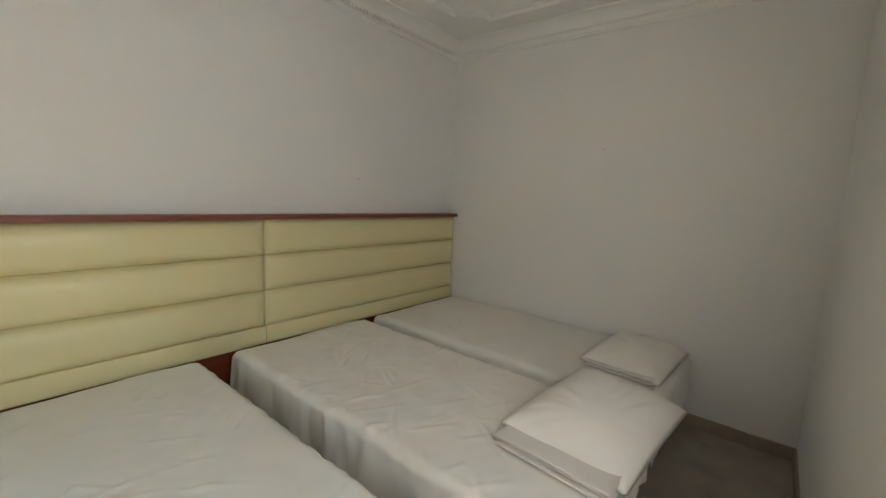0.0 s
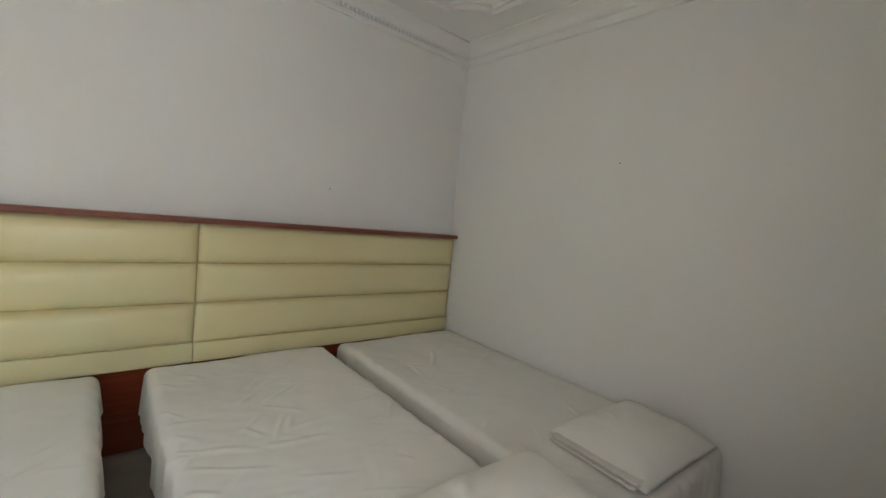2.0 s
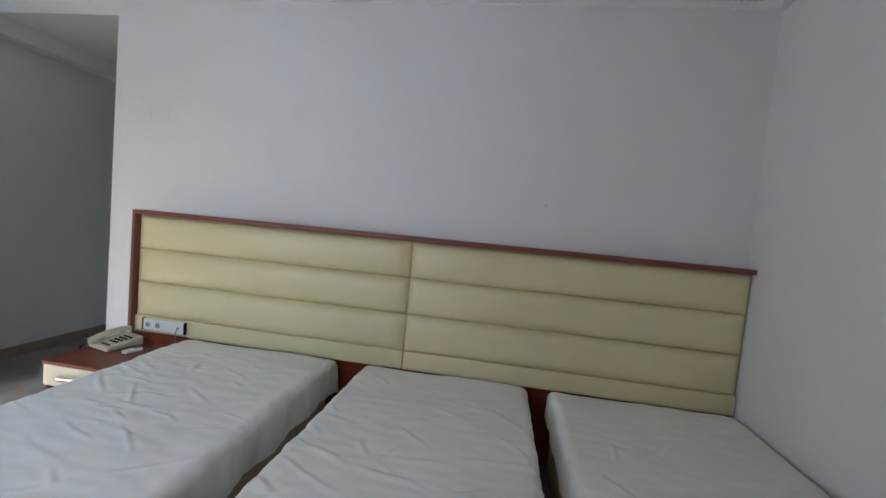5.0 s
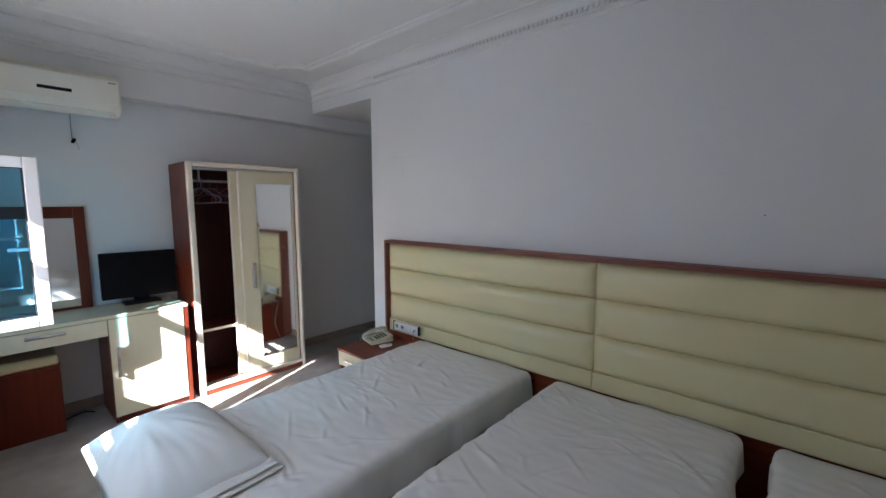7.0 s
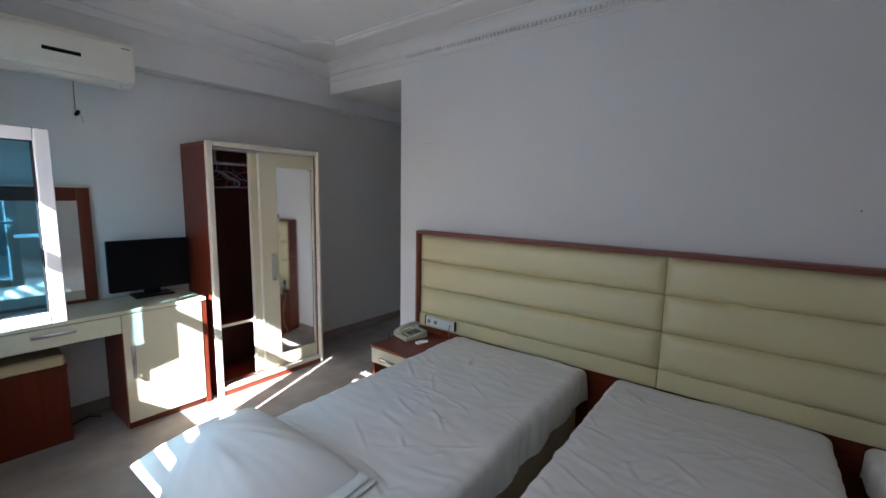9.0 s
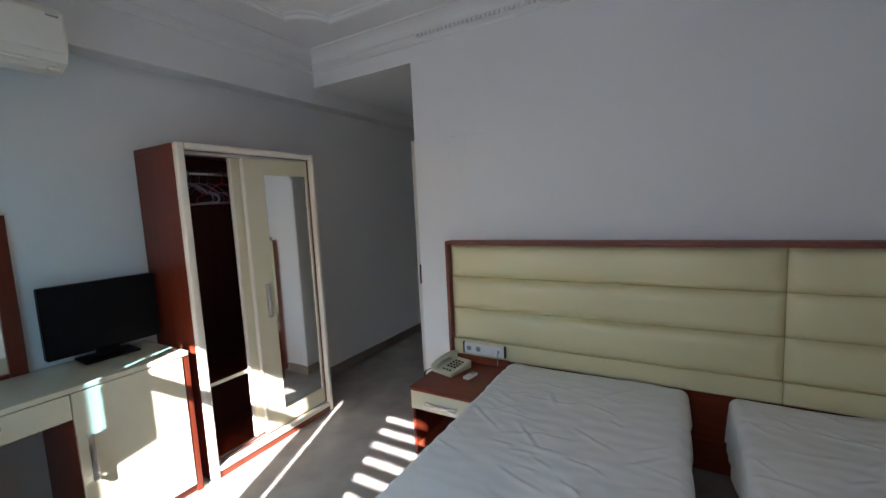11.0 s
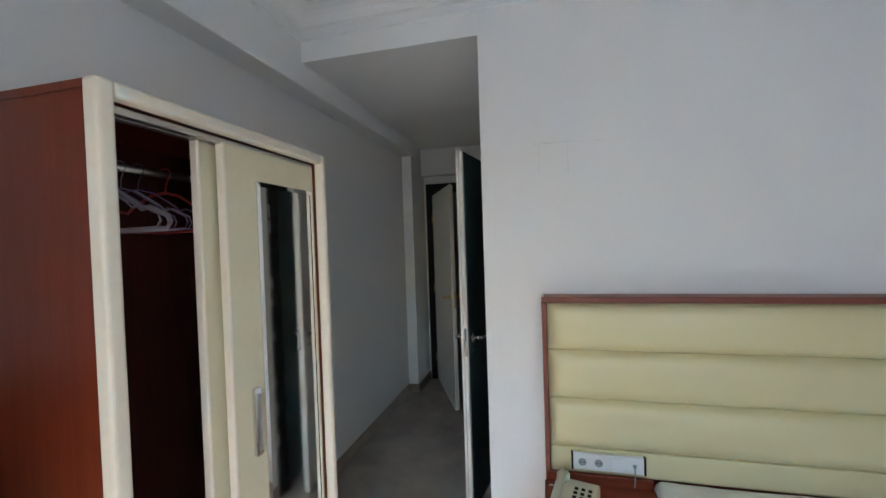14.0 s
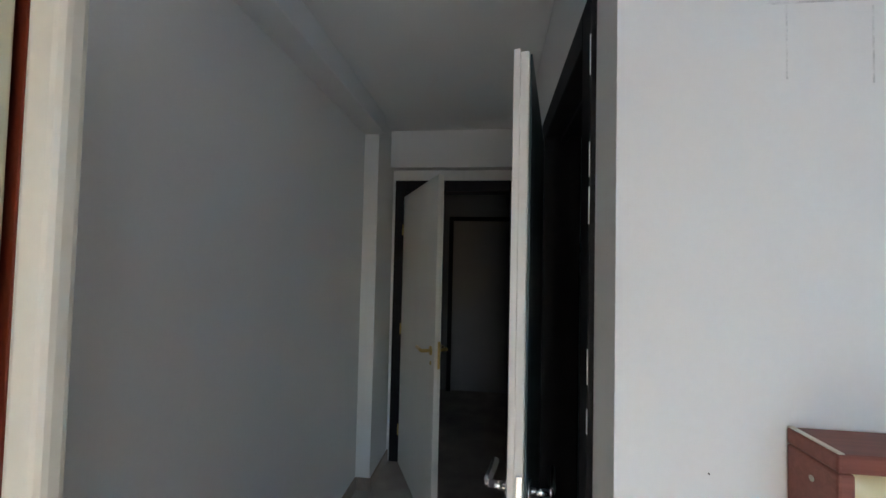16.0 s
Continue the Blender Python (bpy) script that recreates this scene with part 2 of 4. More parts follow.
def thing(name, at, label, category, group="", turn=0.0):
    ob = new(name)
    ob.empty_display_size = 0.1
    ob.matrix_world = pose(*at, 0, 0, turn)
    return tagged(ob, label, category, group)


def B():
    return bmesh.new()


# ---- the shell of the room ----
HB_X, WIN_X, R_Y, L_Y = -2.46, 0.17, 3.01, -1.95     # headboard wall, window wall, side walls
CEIL_Z, SOFFIT_Z, BEAM_Z, BEAM_Y = 2.72, 2.475, 2.35, -1.81
COR_Y, END_X, COL_X, COL_Y = -0.868, -4.80, -4.38, -1.85   # corridor's side, its end wall and the column
WIN = (-1.23, 1.10, 0.76, 1.98)                    # window opening: y, y, z, z; beyond y 0.4 added, out of view
BATH = (-2.66, -3.42, 2.03)                        # bathroom doorway: x, x, height
ENTRY = (-1.78, -0.93, 2.07)                       # entrance doorway: y, y, height

structure("floor", box(B(), -4.9, WIN_X + 0.3, L_Y - 0.2, R_Y + 0.2, -0.12, 0.0), CARPET,
          "worn grey-beige carpet floor", "floor")

bm = B()
box(bm, HB_X - 0.12, HB_X, COR_Y, R_Y + 0.15, 0, CEIL_Z)
structure("wall_west", bm, PAINT, "white painted wall behind the headboard", "wall")
structure("wall_north", box(B(), HB_X, WIN_X, R_Y, R_Y + 0.15, 0, CEIL_Z), PAINT, "plain white painted side wall", "wall")
structure("wall_south", box(B(), END_X, WIN_X, L_Y - 0.15, L_Y, 0, CEIL_Z), PAINT, "white painted wall behind the wardrobe and desk", "wall")

bm = B()
box(bm, WIN_X, WIN_X + 0.24, L_Y - 0.15, WIN[0], 0, CEIL_Z)
box(bm, WIN_X, WIN_X + 0.24, WIN[1], R_Y + 0.15, 0, CEIL_Z)
box(bm, WIN_X, WIN_X + 0.24, WIN[0], WIN[1], 0, WIN[2])
box(bm, WIN_X, WIN_X + 0.24, WIN[0], WIN[1], WIN[3], CEIL_Z)
structure("wall_east", bm, PAINT, "white painted window wall", "wall")

bm = B()
box(bm, BATH[0], HB_X - 0.12, COR_Y, COR_Y + 0.12, 0, SOFFIT_Z)
box(bm, END_X, BATH[1], COR_Y, COR_Y + 0.12, 0, SOFFIT_Z)
box(bm, BATH[1], BATH[0], COR_Y, COR_Y + 0.12, BATH[2], SOFFIT_Z)
structure("wall_corridor", bm, PAINT, "white corridor wall with the bathroom doorway", "wall")

bm = B()
box(bm, END_X - 0.15, END_X, L_Y - 0.15, ENTRY[0], 0, SOFFIT_Z)
box(bm, END_X - 0.15, END_X, ENTRY[1], COR_Y + 0.12, 0, SOFFIT_Z)
box(bm, END_X - 0.15, END_X, ENTRY[0], ENTRY[1], ENTRY[2], SOFFIT_Z)
box(bm, END_X, END_X + 0.10, COL_Y, COR_Y, 2.20, SOFFIT_Z)
structure("wall_end", bm, PAINT, "white end wall with the entrance doorway", "wall")
structure("column", box(B(), END_X, COL_X, L_Y, COL_Y, 0, SOFFIT_Z, 0.004), PAINT, "square white painted corner column", "column")
structure("beam", box(B(), COL_X, WIN_X, L_Y, BEAM_Y, BEAM_Z, CEIL_Z, 0.006), PAINT, "white boxed ceiling beam along the wall", "beam")

# main ceiling with its stepped cornice, dentils and panel moulding in one mesh
bm = B()
box(bm, HB_X - 0.1, WIN_X + 0.2, L_Y, R_Y + 0.1, CEIL_Z, CEIL_Z + 0.12)
profile = [(0.0, 2.582), (0.013, 2.587), (0.014, 2.600), (0.004, 2.606), (0.005, 2.640), (0.022, 2.646), (0.028, 2.662), (0.042, 2.680),
           (0.065, 2.696), (0.095, 2.706), (0.118, 2.710), (0.120, CEIL_Z)]
rings = [[bm.verts.new((x, y, z)) for x, y in ((HB_X + d, BEAM_Y + d), (WIN_X - d, BEAM_Y + d), (WIN_X - d, R_Y - d), (HB_X + d, R_Y - d))] for d, z in profile]
for p, q in zip(rings, rings[1:]):
    for k in range(4):
        bm.faces.new((p[k], p[(k + 1) % 4], q[(k + 1) % 4], q[k]))
for k in range(120):
    y = -0.80 + k * 0.031
    if y < R_Y - 0.1:
        box(bm, HB_X, HB_X + 0.026, y, y + 0.017, 2.622, 2.641)


X0, X1, Y0, Y1, N = -2.10, -0.16, -1.44, 2.68, 0.20
loop = [(X0 + N, Y0)]
for cx, cy, a0 in ((X1, Y0, 180), (X1, Y1, 270), (X0, Y1, 0), (X0, Y0, 90)):
    arc = [(cx + N * math.cos(radians(a0 - 90 * k / 8)), cy + N * math.sin(radians(a0 - 90 * k / 8))) for k in range(9)]
    loop += arc
loop.append((X0 + N, Y0))
tube(bm, [(x, y, CEIL_Z) for x, y in loop], 0.022, 8)
inner = [(x + (0.05 if x < -1 else -0.05), y + (0.05 if y < 0.5 else -0.05)) for x, y in loop]
tube(bm, [(x, y, CEIL_Z) for x, y in inner], 0.010, 8)
structure("ceiling", bm, CEIL, "white plaster ceiling with moulded cornice and panel strips", "ceiling")

bm = B()
box(bm, END_X - 0.1, HB_X - 0.12, L_Y, COR_Y + 0.1, SOFFIT_Z, SOFFIT_Z + 0.12)
box(bm, HB_X - 0.12, HB_X, BEAM_Y, COR_Y, SOFFIT_Z, CEIL_Z)
structure("ceiling_corridor", bm, CEIL, "lower white corridor ceiling", "ceiling")

# skirting boards
def skirting(a, b, inward):
    (x0, y0), (x1, y1) = a, b
    dx, dy = inward
    t = 0.012
    bm = B()
    box(bm, min(x0, x1) + min(dx, 0) * t, max(x0, x1) + max(dx, 0) * t, min(y0, y1) + min(dy, 0) * t, max(y0, y1) + max(dy, 0) * t, 0, 0.082, 0.003)
    structure("baseboard", bm, SKIRT, "narrow brown stone skirting strip", "baseboard")


skirting((HB_X + 0.002, R_Y), (WIN_X - 0.002, R_Y), (0, -1))
skirting((WIN_X, L_Y + 0.002), (WIN_X, R_Y - 0.014), (-1, 0))
skirting((COL_X, L_Y), (WIN_X - 0.014, L_Y), (0, 1))
skirting((COL_X, L_Y + 0.014), (COL_X, COL_Y), (1, 0))
skirting((END_X, COL_Y), (COL_X + 0.012, COL_Y), (0, 1))
skirting((HB_X, COR_Y), (HB_X, -0.62), (1, 0))
skirting((BATH[0] + 0.06, COR_Y), (HB_X + 0.012, COR_Y), (0, -1))
skirting((END_X, COR_Y), (BATH[1] - 0.06, COR_Y), (0, -1))


# ---- doors ----
def door_casing(name, make, label):
    ob = thing(name, (0, 0, 0), label, "door frame")
    ob["kind"] = "structure"
    for n, bm in make:
        part(n, bm, DARKFRAME, ob)
    return ob


door_casing("door_frame_1", [
    ("jamb", box(B(), BATH[0] - 0.03, BATH[0] + 0.055, COR_Y - 0.012, COR_Y + 0.13, 0, BATH[2] + 0.055, 0.004)),
    ("jamb", box(B(), BATH[1] - 0.055, BATH[1] + 0.03, COR_Y - 0.012, COR_Y + 0.13, 0, BATH[2] + 0.055, 0.004)),
    ("head", box(B(), BATH[1] + 0.03, BATH[0] - 0.03, COR_Y - 0.012, COR_Y + 0.13, BATH[2] - 0.03, BATH[2] + 0.055, 0.004)),
    ("stop", box(B(), BATH[1] + 0.03, BATH[0] - 0.03, COR_Y + 0.05, COR_Y + 0.08, BATH[2] - 0.045, BATH[2] - 0.03, 0.002)),
], "black painted timber bathroom door frame with chipped edges")
door_casing("door_frame_2", [
    ("jamb", box(B(), END_X - 0.16, END_X + 0.012, ENTRY[0] - 0.05, ENTRY[0] + 0.03, 0, ENTRY[2] + 0.05, 0.004)),
    ("jamb", box(B(), END_X - 0.16, END_X + 0.012, ENTRY[1] - 0.03, ENTRY[1] + 0.05, 0, ENTRY[2] + 0.05, 0.004)),
    ("head", box(B(), END_X - 0.16, END_X + 0.012, ENTRY[0] + 0.03, ENTRY[1] - 0.03, ENTRY[2] - 0.03, ENTRY[2] + 0.05, 0.004)),
], "black painted timber entrance door frame")


def lever(parent, x, side, metal, z, y_face, length=0.12, toward=1):
    """Rose and lever on one face of a leaf; the leaf's local x runs from the hinge to the free edge."""
    h = part("door_handle", rod(B(), (x, y_face, z), (x, y_face + side * 0.008, z), 0.026, 20), metal, parent, "metal lever handle", True)
    bm = B()
    rod(bm, (x, y_face + side * 0.008, z), (x, y_face + side * 0.05, z), 0.010, 12)
    tube(bm, [(x, y_face + side * 0.05, z), (x - 0.02 * toward, y_face + side * 0.055, z), (x - length * toward, y_face + side * 0.052, z)], 0.010, 10)
    part("lever", bm, metal, h, smooth=True)


def door_leaf(name, hinge, turn, width, height, label, front, back, metal, lever_z):
    d = thing(name, hinge, label, "door", turn=turn)
    d["kind"] = "structure"
    part("leaf", box(B(), 0, width, -0.02, 0.016, 0.012, height, 0.003), front, d)
    part("back_panel", box(B(), 0.004, width - 0.010, 0.0165, 0.021, 0.016, height - 0.004, 0.001), back, d)
    part("edge_lip", box(B(), width - 0.002, width + 0.006, -0.02, -0.004, 0.012, height + 0.004, 0.002), front, d)
    part("lock_plate", box(B(), width + 0.0005, width + 0.0075, 0.0, 0.014, lever_z - 0.09, lever_z + 0.06, 0.001), metal, d, "worn metal lock plate")
    part("key_hole", rod(B(), (width - 0.06, -0.024, lever_z - 0.07), (width - 0.06, 0.024, lever_z - 0.07), 0.012, 14), metal, d)
    lever(d, width - 0.06, -1, metal, lever_z, -0.02)
    lever(d, width - 0.06, 1, metal, lever_z, 0.021)
    for z in (0.25, height * 0.5, height - 0.25):
        part("hinge", rod(B(), (-0.004, -0.022, z - 0.04), (-0.004, -0.022, z + 0.04), 0.007, 10), metal, d)
    return d


# bathroom leaf, ajar into the corridor; entrance leaf, standing open
door_leaf("door_1", (BATH[1] + 0.035, COR_Y - 0.035, 0), -9.0, 0.725, 1.985,
          "off-white bathroom door ajar, dark teal inner face", DOORWHITE, TEAL, CHROME, 0.968)
door_leaf("door_2", (END_X + 0.03, ENTRY[0] + 0.045, 0), 25.0, 0.86, 1.99,
          "off-white entrance door standing open, brass lever", DOORWHITE, DOORWHITE, BRASS, 1.0)

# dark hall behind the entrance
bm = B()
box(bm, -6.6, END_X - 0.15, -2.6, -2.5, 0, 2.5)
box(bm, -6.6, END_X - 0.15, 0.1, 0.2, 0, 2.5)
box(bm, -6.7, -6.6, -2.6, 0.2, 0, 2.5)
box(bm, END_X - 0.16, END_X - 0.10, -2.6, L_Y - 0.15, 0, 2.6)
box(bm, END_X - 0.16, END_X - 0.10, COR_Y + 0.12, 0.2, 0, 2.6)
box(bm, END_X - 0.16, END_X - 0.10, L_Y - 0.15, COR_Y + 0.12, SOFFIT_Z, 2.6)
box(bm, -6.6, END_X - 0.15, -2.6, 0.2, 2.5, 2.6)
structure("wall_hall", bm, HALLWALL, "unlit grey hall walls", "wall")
structure("floor_hall", box(B(), -6.7, -4.9, -2.6, 0.2, -0.12, -0.002), CARPET, "dark carpet of the hall", "floor")
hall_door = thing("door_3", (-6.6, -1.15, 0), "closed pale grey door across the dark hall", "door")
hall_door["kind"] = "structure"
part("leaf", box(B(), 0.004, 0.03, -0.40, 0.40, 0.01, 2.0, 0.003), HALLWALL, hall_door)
for y in (-0.45, 0.40):
    part("jamb", box(B(), 0.004, 0.05, y, y + 0.05, 0, 2.05, 0.003), DARKFRAME, hall_door)
part("head", box(B(), 0.004, 0.05, -0.40, 0.40, 2.0, 2.05, 0.003), DARKFRAME, hall_door)
for y in (0.10, 0.16):
    part("plate", box(B(), 0.03, 0.036, y, y + 0.03, 0.88, 0.94, 0.001), GREY, hall_door)

# bathroom, unlit
bm = B()
box(bm, -3.7, -2.56, 0.75, 0.85, 0, SOFFIT_Z)
box(bm, -3.8, -3.7, COR_Y + 0.12, 0.85, 0, SOFFIT_Z)
box(bm, -3.7, HB_X - 0.12, COR_Y + 0.12, 0.85, SOFFIT_Z, SOFFIT_Z + 0.1)
structure("wall_bathroom", bm, BATHTILE, "dark teal-grey tiled bathroom walls", "wall")
structure("floor_bathroom", box(B(), -3.8, HB_X - 0.1, COR_Y + 0.05, 0.85, -0.1, 0.006), BATHTILE, "dark bathroom floor", "floor")

for k_ in range(11):
    r_ = random.Random(k_)
    z_ = r_.uniform(0.05, 1.98)
    h_, w_ = r_.uniform(0.02, 0.09), r_.uniform(-0.0008, 0.0008)
    part("paint_flake", box(B(), BATH[0] + 0.052 - w_, BATH[0] + 0.057, COR_Y - 0.0135, COR_Y - 0.0118, z_, z_ + h_), PAINT, bpy.data.objects["door_frame_1"])

# ---- window: opening, frame, an open sash, closed sashes, louvred shutter outside ----
wy0, wy1, wz0, wz1 = WIN
MULL = (-0.66, -0.13, 0.34)
win = thing("window_1", (WIN_X + 0.10, 0, 0), "white plastic window with one sash swung open", "window")
win["kind"] = "structure"
bm = B()
box(bm, -0.03, 0.03, wy0, wy0 + 0.10, wz0, wz1, 0.004)
box(bm, -0.03, 0.03, wy1 - 0.045, wy1, wz0, wz1, 0.004)
box(bm, -0.03, 0.03, wy0 + 0.045, wy1 - 0.045, wz0, wz0 + 0.045, 0.004)
box(bm, -0.03, 0.03, wy0 + 0.045, wy1 - 0.045, wz1 - 0.045, wz1, 0.004)
part("window_frame", bm, PVC, win)
for y in MULL:
    part("mullion", box(B(), -0.03, 0.03, y - 0.03, y + 0.03, wz0 + 0.045, wz1 - 0.045, 0.004), PVC, win)
part("window_sill", box(B(), -0.16, -0.032, wy0 + 0.005, wy1 - 0.005, wz0 + 0.002, wz0 + 0.022, 0.005), PVC, win)


def sash(parent_name, at, turn, width, height, label):
    """A sash with rounded plastic frame, rubber seal, pane and handle; local x runs from the hinge."""
    s = thing(parent_name, at, label, "window sash", turn=turn)
    f = 0.062
    for n, b in (("stile", (0, f, 0, height)), ("stile", (width - f, width, 0, height)),
                 ("rail", (f, width - f, 0, f)), ("rail", (f, width - f, height - f, height))):
        part(n, box(B(), b[0], b[1], -0.03, 0.03, b[2], b[3], 0.006), PVC, s)
    for n, b in (("seal", (f, f + 0.006, f, height - f)), ("seal", (width - f - 0.006, width - f, f, height - f)),
                 ("seal", (f + 0.006, width - f - 0.006, f, f + 0.006)), ("seal", (f + 0.006, width - f - 0.006, height - f - 0.006, height - f))):
        part(n, box(B(), b[0], b[1], -0.014, 0.014, b[2], b[3]), GASKET, s)
    part("pane", box(B(), f + 0.004, width - f - 0.004, -0.006, 0.006, f + 0.004, height - f - 0.004), SASHGLASS, s, "blue tinted pane")
    part("top_seal", box(B(), 0, width, 0.024, 0.034, height - 0.004, height + 0.006), GASKET, s)
    h = part("handle", box(B(), width - 0.045, width - 0.018, 0.030, 0.040, height * 0.42, height * 0.42 + 0.075, 0.003), PVC, s, "white plastic window handle")
    part("grip", box(B(), width - 0.15, width - 0.02, 0.052, 0.068, height * 0.42 + 0.03, height * 0.42 + 0.05, 0.005), PVC, h)
    part("neck", rod(B(), (width - 0.03, 0.038, height * 0.42 + 0.04), (width - 0.03, 0.056, height * 0.42 + 0.04), 0.008, 10), PVC, h)
    return s


sash("window_sash", (WIN_X - 0.012, -1.25, 0.835), 184.5, 0.50, 0.985, "white window sash swung into the room, blue tinted glass")
for y0, y1, dark in ((MULL[0], -0.535, True), (-0.572, MULL[1], True), (MULL[1], MULL[2], False), (MULL[2], wy1 - 0.015, True)):
    part("pane", box(B(), -0.004, 0.004, y0 + 0.03, y1 - 0.03, wz0 + 0.045, wz1 - 0.045), TINTGLASS, win).visible_shadow = dark

shutter = thing("louvre_shutter", (WIN_X + 0.27, 0, 0), "pale louvred shutter with open slats outside the window", "shutter")
sy0, sy1 = -0.14, 0.38
for y in (sy0, sy1):
    part("stile", box(B(), -0.02, 0.02, y - 0.03, y + 0.03, 0.62, 2.08, 0.004), SHUTTER, shutter)
slat = mesh("slat", box(B(), -0.008, 0.008, sy0 + 0.03, sy1 - 0.03, -0.030, 0.030, 0.004), SHUTTER)
for k in range(13):
    o = new("slat", slat)
    o.parent, o.location, o.rotation_euler = shutter, (0, 0, 0.69 + k * 0.111), (0, radians(-12), 0)

# Added louvres, out of view: they block the sun at the window's extra stretch.
for cy0, cy1 in ((0.44, 0.80), (0.86, 1.22)):
    closed = thing("louvre_shutter", (WIN_X + 0.27, 0, 0), "unseen shut louvre added to keep sun out of the window", "shutter")
    for y in (cy0, cy1):
        part("stile", box(B(), -0.02, 0.02, y - 0.025, y + 0.025, 0.62, 2.08, 0.004), SHUTTER, closed)
    tight = mesh("slat", box(B(), -0.005, 0.005, cy0 + 0.026, cy1 - 0.026, -0.050, 0.050, 0.003), SHUTTER)
    for k in range(18):
        o = new("slat", tight)
        o.parent, o.location, o.rotation_euler = closed, (0, 0, 0.70 + k * 0.078), (0, radians(28), 0)
folded = thing("shutter_rail", (WIN_X + 0.10, 0, 0), "white shutter rail across the open part of the window", "shutter rail")
part("rail", box(B(), -0.015, 0.015, wy0 + 0.045, MULL[0] - 0.03, 1.56, 1.63, 0.004), PVC, folded)

window_lamp(WIN_X + 0.045, -0.40, (wz0 + wz1) / 2, 1.4, 0.96, 0.2)
# Added fill for the north side, inside shut louvres where no sky enters.
window_lamp(WIN_X + 0.045, 0.70, (wz0 + wz1) / 2, 0.75, 0.96, 0.7)
structure("ground", box(B(), 0.6, 40, -30, 30, -6.2, -6.0), FACADE, "paved ground outside far below", "ground")


# ---- headboard ----
HB = thing("headboard", (HB_X, 0, 0), "long wall headboard, padded pale yellow vinyl in mahogany frame", "headboard")
hy0, hy1, htop, hmid, face = -0.605, 3.005, 1.241, 1.197, 0.09
part("back_panel", box(B(), 0.002, 0.052, hy0 + 0.022, hy1, 0.46, htop - 0.022), MAHOGANY_X, HB)
part("top_rail", box(B(), 0.002, face + 0.012, hy0, hy1, htop - 0.022, htop + 0.004, 0.004), RAILWOOD, HB, "dusty mahogany rail")
part("end_rail", box(B(), 0.002, face + 0.012, hy0, hy0 + 0.022, 0.02, htop - 0.022, 0.004), RAILWOOD, HB)
for z in (0.62, 0.84, 1.06, 1.19):
    part("screw", rod(B(), (0.055, hy0 - 0.0012, z), (0.055, hy0 + 0.004, z), 0.0045, 10), IVORY, HB, "pale screw cover")
part("corner_strip", box(B(), 0.004, face + 0.010, hy0 + 0.001, hy0 + 0.010, htop + 0.0035, htop + 0.0055, 0.0008), IVORY, HB, "worn pale edge strip")
part("lower_board", box(B(), 0.002, 0.045, hy0 + 0.022, hy1, 0.02, 0.46), MAHOGANY_X, HB, "bare mahogany lower board")


def cushion(y0, y1, z0, z1):
    """One padded field, drawn in along its seams."""
    def place(u, v):
        a, b = abs(2 * u - 1), abs(2 * v - 1)
        puff = (1 - a ** 14) ** 0.6 * (1 - b ** 3.6) ** 0.60
        pull = 0.0035 * math.sin(60 * u) * math.exp(-14 * min(u, 1 - u)) + 0.0012 * noise.noise(Vector((u * 7 + y0, v * 3, z0)))
        return (0.052 + 0.047 * puff + pull * (1 - b ** 2), y0 + (y1 - y0) * u, z0 + (z1 - z0) * v)
    bm = grid(B(), 90, 18, place)
    box(bm, 0.051, 0.056, y0, y1, z0, z1)
    return bm


seams = (0.566, 0.787, 1.003, htop - 0.024)
for y0, y1 in ((hy0 + 0.022, hmid), (hmid, hy1)):
    for z0, z1 in zip(seams, seams[1:]):
        part("cushion", cushion(y0 + 0.001, y1 - 0.001, z0 + 0.0008, z1 - 0.0008), VINYL, HB, smooth=True)
    part("lower_strip", box(B(), 0.052, 0.074, y0 + 0.001, y1 - 0.001, 0.46, seams[0] + 0.004, 0.006, 3), VINYL, HB, smooth=True)


# ---- beds ----
BED_X0, BED_X1, BED_TOP = -2.355, -0.39, 0.485


def bed(y0, y1, label):
    b = thing("bed", (BED_X0, (y0 + y1) / 2, 0), label, "bed", "beds in a row")
    w, length = (y1 - y0) / 2, BED_X1 - BED_X0
    part("bed_base", box(B(), 0.03, length - 0.05, -w + 0.035, w - 0.035, 0.06, 0.26, 0.012), BEDBASE, b, "beige cloth-covered base")
    part("mattress", box(B(), 0.02, length - 0.03, -w + 0.025, w - 0.025, 0.262, BED_TOP - 0.02, 0.04, 3), SHEET, b, smooth=True)
    for x in (0.12, length - 0.14):
        for y in (-w + 0.10, w - 0.10):
            part("leg", rod(B(), (x, y, 0), (x, y, 0.06), 0.022, 14, 0.026), BLACK, b)
    return b


